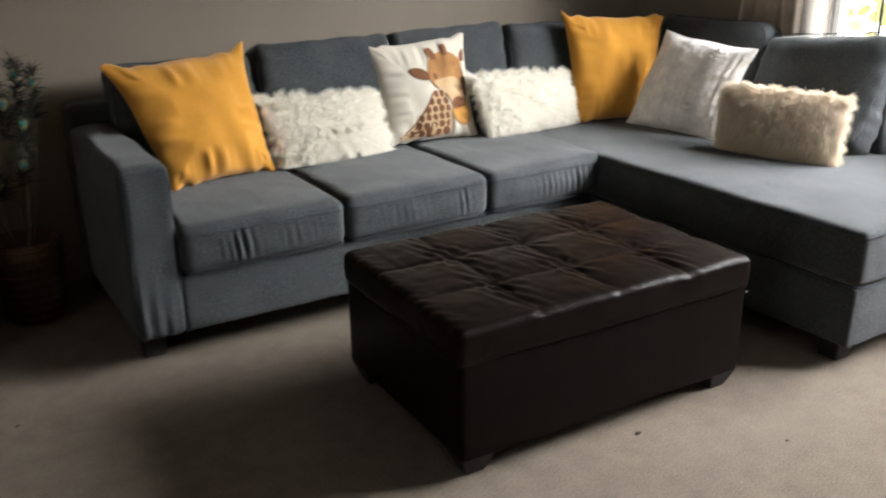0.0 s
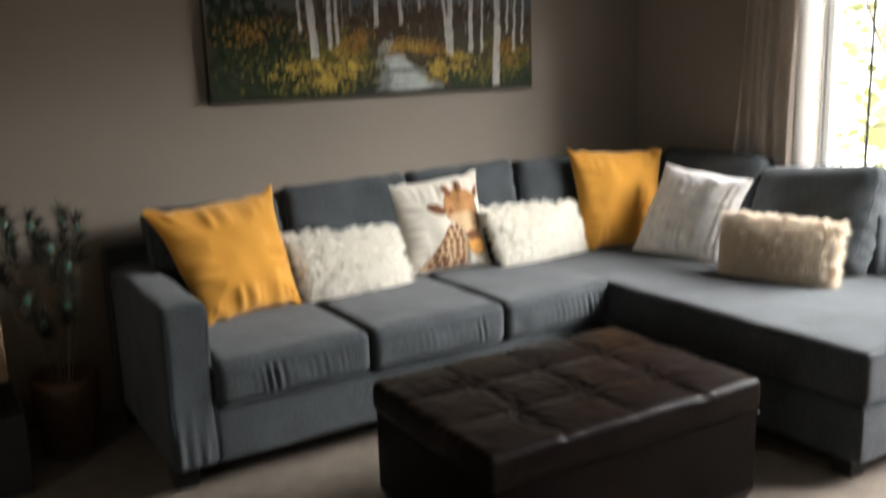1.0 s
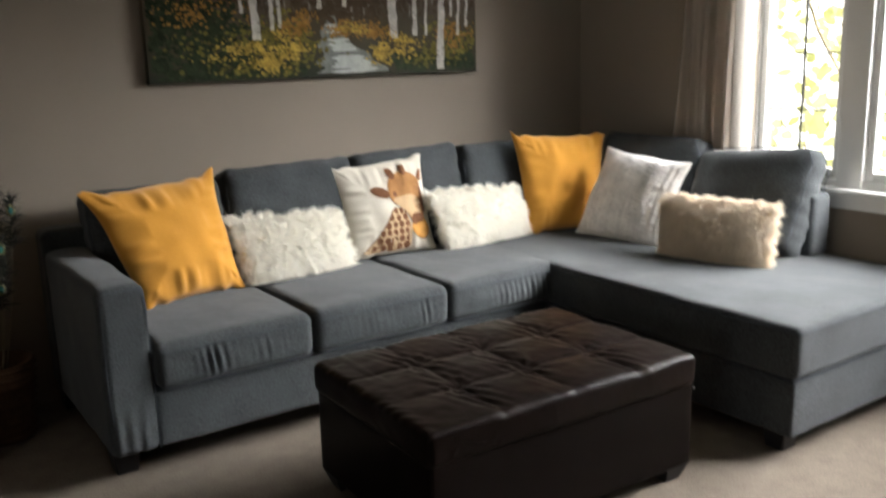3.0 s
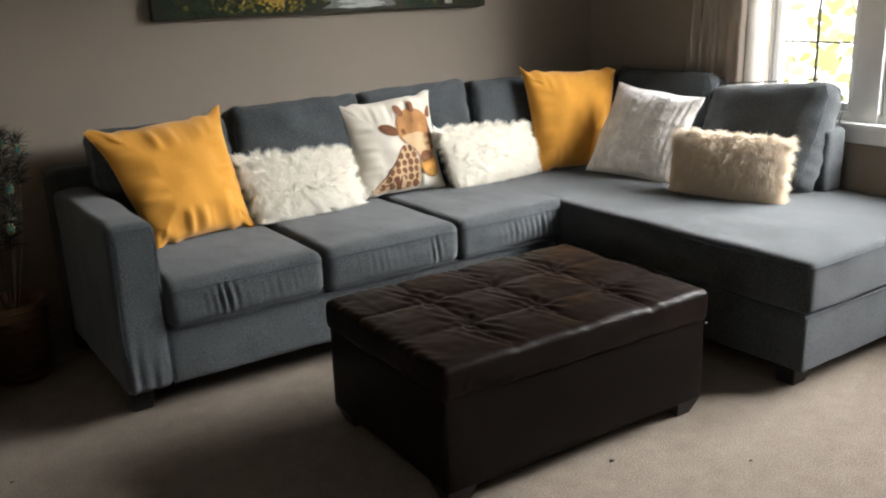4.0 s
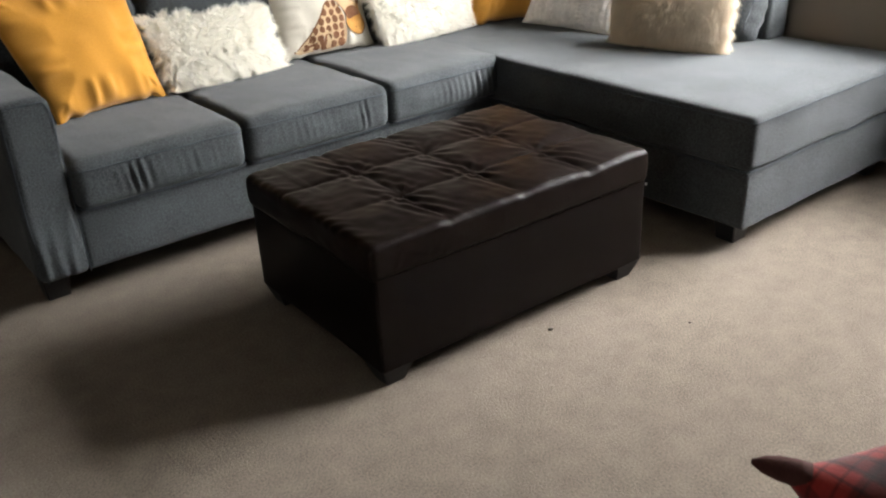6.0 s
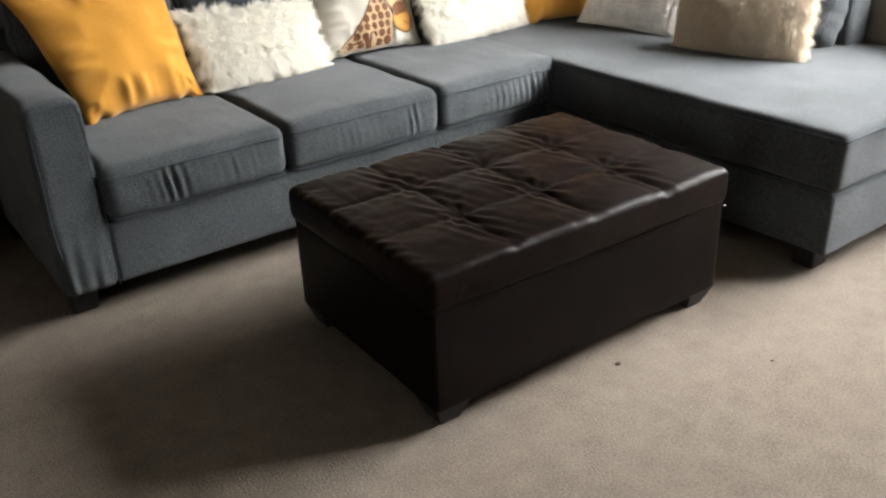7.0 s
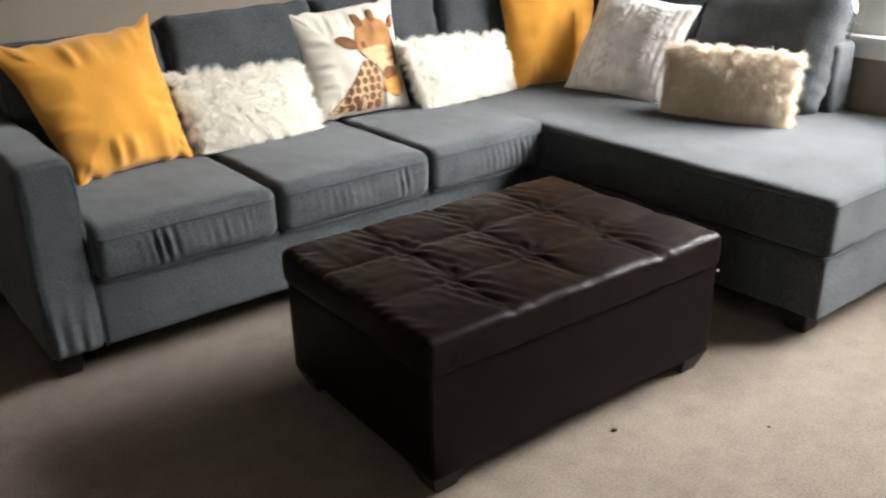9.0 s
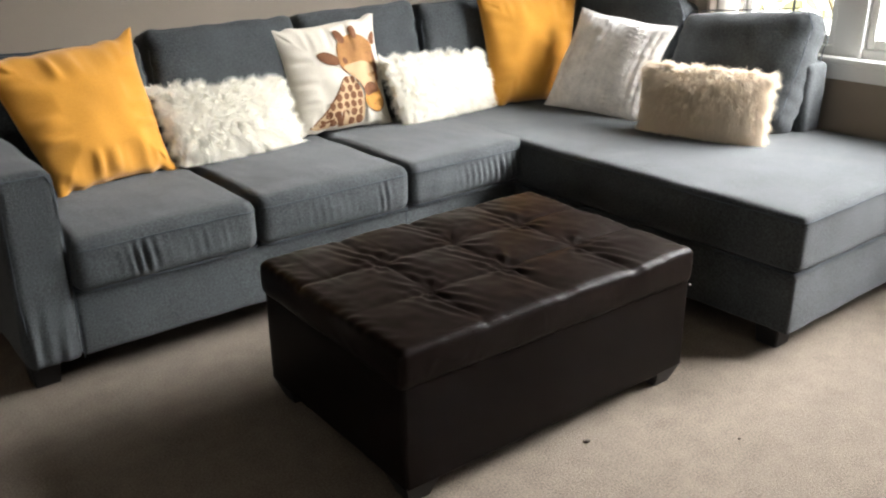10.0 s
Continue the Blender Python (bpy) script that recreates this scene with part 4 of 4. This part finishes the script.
    for lo, hi, b0, b1, w in trunks:
        white = bmesh.new()
        stroke(white, [(lo, b0), ((lo + hi) / 2 + rng.uniform(-0.003, 0.003), (b0 + b1) / 2), (hi, b1)], w, 0.0042, rng)
        part("birch_trunk", white, birch, picture)
        for _ in range(int(26 * (b1 - b0) * w / 0.012)):
            f = rng.random()
            dabs(dark, 1, lo + (hi - lo) * f + rng.choice((-1, 1)) * w * 0.32, b0 + (b1 - b0) * f, 0.002, 0.003, 0.0065, rng, 0.005, 0.6)
    part("paint", grey, paint("bark_grey", (0.19, 0.175, 0.155)), picture, "grey distant trunks")["kind"] = "stuff"
    part("paint", dark, paint("bark_black", (0.018, 0.016, 0.015)), picture, "black bark marks")["kind"] = "stuff"
    part("paint", green, paint("leaf_green", (0.019, 0.026, 0.013), 0.7), picture, "dark green foliage")["kind"] = "stuff"
    part("paint", olive, paint("leaf_olive", (0.11, 0.092, 0.022), 0.65), picture, "olive foliage")["kind"] = "stuff"
    part("paint", yellow, paint("leaf_yellow", (0.33, 0.22, 0.045), 0.7), picture, "yellow bushes")["kind"] = "stuff"
    part("paint", orange, paint("leaf_orange", (0.23, 0.12, 0.028), 0.5), picture, "orange bushes")["kind"] = "stuff"
    part("paint", umber, paint("umber", (0.055, 0.036, 0.021), 0.4), picture, "umber undergrowth")["kind"] = "stuff"
    part("paint", pale, paint("path_grey", (0.40, 0.41, 0.38), 0.2), picture, "pale grey path")["kind"] = "stuff"


picture_paint()

# ---- corner beside the sofa arm ----
GREY_BOX = material("dark_grey_laminate", (0.035, 0.032, 0.030), 0.6, 0.25, 6, 120, 0.1)
unit = empty("shelf_unit", (0.14, 3.70, 0), "open pine shelf unit on a dark base against the wall", "shelf unit")
part("base", block(-0.14, 0.43, 3.42, 3.96, 0.0, 0.28, 0.008), GREY_BOX, unit, "dark grey base")
# black block stands in for the dark recess between base and shelves
part("recess_fill", block(-0.10, 0.36, 3.47, 3.95, 0.28, 0.40, 0.004), BLACK, unit, "black filler in the dark recess under the shelves")
for x in (-0.12, 0.358):
    part("side_panel", block(x, x + 0.04, 3.45, 3.96, 0.40, 1.01, 0.004), PINE, unit)
part("back_panel", block(-0.08, 0.358, 3.945, 3.96, 0.40, 1.01, 0.002), PINE, unit)
for z in (0.40, 0.46, 0.725):
    part("shelf", block(-0.08, 0.358, 3.455, 3.945, z, z + 0.024, 0.003), PINE, unit)
part("top", block(-0.135, 0.413, 3.44, 3.965, 1.01, 1.034, 0.006), PINE, unit)

planter = empty("planter", (0.60, 3.72, 0), "dark brown woven planter on the carpet beside the sofa", "planter")
part("pot", lathe([(0.088, 0.0), (0.094, 0.01), (0.115, 0.20), (0.122, 0.30), (0.118, 0.305), (0.108, 0.30), (0.10, 0.26)], (0.60, 3.72, 0)), BASKET, planter)
for k in range(9):
    z = 0.02 + 0.033 * k
    r = 0.095 + 0.029 * z / 0.3
    part("weave", tube([(0.60 + (r + 0.003 * (i % 2)) * math.cos(2 * math.pi * i / 24), 3.72 + (r + 0.003 * (i % 2)) * math.sin(2 * math.pi * i / 24), z) for i in range(25)], 0.006, 5), BASKET, planter)


def feathers():
    """Peacock feathers: thin quills with dark barbs and a blue-green eye."""
    rng = random.Random(21)
    root = empty("feather_bunch", (0.60, 3.72, 0.27), "bunch of dark peacock feathers standing in a planter", "feathers")
    quillm = material("quill", (0.28, 0.24, 0.16), 0.5, 0.2)
    barbm = material("dark_barbs", (0.010, 0.012, 0.008), 0.6, 0.5, 30, 200)
    eyem = material("teal_eye", (0.02, 0.16, 0.15), 0.35, 0.3, spec=0.6)
    goldm = material("bronze_eye", (0.16, 0.15, 0.06), 0.4, 0.3, spec=0.5)
    tops = ((-0.14, -0.05, 0.95), (-0.10, -0.10, 0.66), (-0.05, -0.03, 0.93), (0.00, -0.08, 0.84), (0.05, -0.10, 0.77), (0.06, 0.0, 0.93), (0.11, -0.02, 0.90),
            (-0.02, 0.06, 0.88), (0.03, -0.12, 0.62), (-0.06, -0.12, 0.56), (-0.17, 0.02, 0.80), (-0.12, 0.05, 0.90))
    for dx, dy, top in tops:
        base = Vector((0.60 + dx * 0.22, 3.72 + dy * 0.22, 0.27))
        tip = Vector((0.60 + dx, 3.72 + dy, top))
        bow = Vector((dx, dy, 0)) * 0.35
        pts = [base.lerp(tip, i / 14) + bow * math.sin(math.pi * i / 14) * 0.4 for i in range(15)]
        f = part("quill", tube(pts, 0.0022, 5, None, lambda t: 1 - 0.7 * t), quillm, root)
        bm = bmesh.new()
        for _ in range(200):
            t = rng.uniform(0.5, 1.0) ** 0.5
            k = min(13, int(t * 14))
            p = pts[k].lerp(pts[k + 1], t * 14 - k)
            d = Vector((rng.uniform(-1, 1), rng.uniform(-0.7, 0.7), rng.uniform(-0.1, 1.3))).normalized()
            L = rng.uniform(0.03, 0.085) * (1.25 - 0.5 * t)
            s = d.cross(Vector((0, 1, 0))).normalized() * 0.0010
            v = [bm.verts.new(q) for q in (p - s, p + s, p + d * L * 0.6 + s, p + d * L + Vector((0, 0, -0.006)), p + d * L * 0.6 - s)]
            bm.faces.new(v)
        part("barb", bm, barbm, f)["kind"] = "stuff"
        c = pts[-2] + Vector((0, -0.004, 0))
        for rad, m, off in ((0.020, goldm, 0.0), (0.011, eyem, -0.003)):
            bm = bmesh.new()
            bmesh.ops.create_uvsphere(bm, u_segments=10, v_segments=6, radius=rad, matrix=Matrix.Translation(c + Vector((0, off, 0))) @ Matrix.Diagonal((0.8, 0.12, 1.15, 1)))
            part("eye", bm, m, f)


feathers()


# ---- plaid floor cushion near the camera ----
def plaid():
    m = material("red_plaid", (0.23, 0.016, 0.012), 0.9, 0.2, 12, 260, 0.4, sheen=0.2)
    t = m.node_tree
    b = t.nodes["Principled BSDF"]
    src = b.inputs["Base Color"].links[0].from_socket
    co = t.nodes.new("ShaderNodeTexCoord")
    last = src
    for axis, scale, dark in (("X", 2.4, 0.6), ("Y", 2.4, 0.6), ("X", 9.6, 0.45), ("Y", 9.6, 0.45)):
        w = t.nodes.new("ShaderNodeTexWave")
        w.wave_type, w.bands_direction = "BANDS", axis
        w.inputs["Scale"].default_value, w.inputs["Distortion"].default_value = scale, 0.4
        t.links.new(co.outputs["Object"], w.inputs["Vector"])
        r = t.nodes.new("ShaderNodeValToRGB")
        lo, hi = (0.58, 0.70) if scale < 5 else (0.90, 0.96)
        r.color_ramp.elements[0].position, r.color_ramp.elements[1].position = lo, hi
        r.color_ramp.elements[0].color, r.color_ramp.elements[1].color = (1, 1, 1, 1), (1 - dark, 1 - dark, 1 - dark, 1)
        t.links.new(w.outputs[0], r.inputs[0])
        mx = t.nodes.new("ShaderNodeMix")
        mx.data_type, mx.blend_type = "RGBA", "MULTIPLY"
        mx.inputs[0].default_value = 1.0
        t.links.new(last, mx.inputs[6])
        t.links.new(r.outputs[0], mx.inputs[7])
        last = mx.outputs[2]
    t.links.new(last, b.inputs["Base Color"])
    return m


def floor_cushion():
    """A tall soft cushion with one gathered corner drawn out to a point."""
    c = Vector((1.70, 0.60, 0))
    tip = Vector((1.412, 0.940, 0.372))
    root = empty("floor_cushion", c, "red and black plaid cushion with a knotted corner on the carpet", "cushion")

    def shape(p, u):
        q = p.copy()
        w = max(0.0, -u.x) * max(0.0, 0.6 + 0.4 * u.z)
        q.z += 0.05 * (1 - u.x ** 2) * (1 - u.y ** 2) * max(0, u.z)
        q += Vector((wob(p, 6, 0.02, 3), wob(p, 6, 0.02, 5), wob(p, 7, 0.012, 8) * (1 if u.z > -0.5 else 0)))
        pull = max(0.0, -0.5 * u.x + 0.5 * u.z + 0.5 * u.y - 0.72)
        return q.lerp(tip - c - Vector((0, 0, 0.19)), min(0.96, 2.4 * pull))

    part("cover", soft_box((0.50, 0.46, 0.375), 0.10, (28, 24, 16), Matrix.Translation(c + Vector((0, 0, 0.19))), shape), plaid(), root)
    knotm = material("dark_plaid_knot", (0.060, 0.020, 0.016), 0.9, 0.4)
    d = (tip - (c + Vector((-0.12, 0.1, 0.33)))).normalized()
    pts = [tip - d * 0.06, tip - d * 0.04, tip - d * 0.012, tip + d * 0.012, tip + d * 0.03]
    part("knot", tube(pts, 0.021, 10, None, lambda f: (1.05, 1.1, 1.0, 0.7, 0.2)[min(4, int(f * 4.01))]), knotm, root, "dark gathered tip")


floor_cushion()

# ---- lint on the carpet ----
FLUFF = material("dark_lint", (0.05, 0.04, 0.03), 0.9, 0.3)
for x, y, s in ((1.889, 1.907, 0.007), (2.206, 1.66, 0.004), (0.425, 2.90, 0.005)):
    bm = bmesh.new()
    bmesh.ops.create_icosphere(bm, subdivisions=2, radius=s, matrix=Matrix.Translation((x, y, s * 0.4)) @ Matrix.Diagonal((1.3, 0.9, 0.5, 1)))
    for v in bm.verts:
        v.co += Vector((wob(v.co, 300, s * 0.4, 1), wob(v.co, 300, s * 0.4, 2), 0))
    tagged(part("lint", bm, FLUFF, None, "", True, (x, y, 0)), "tiny dark speck of lint on the carpet", "lint", "lint on the carpet")
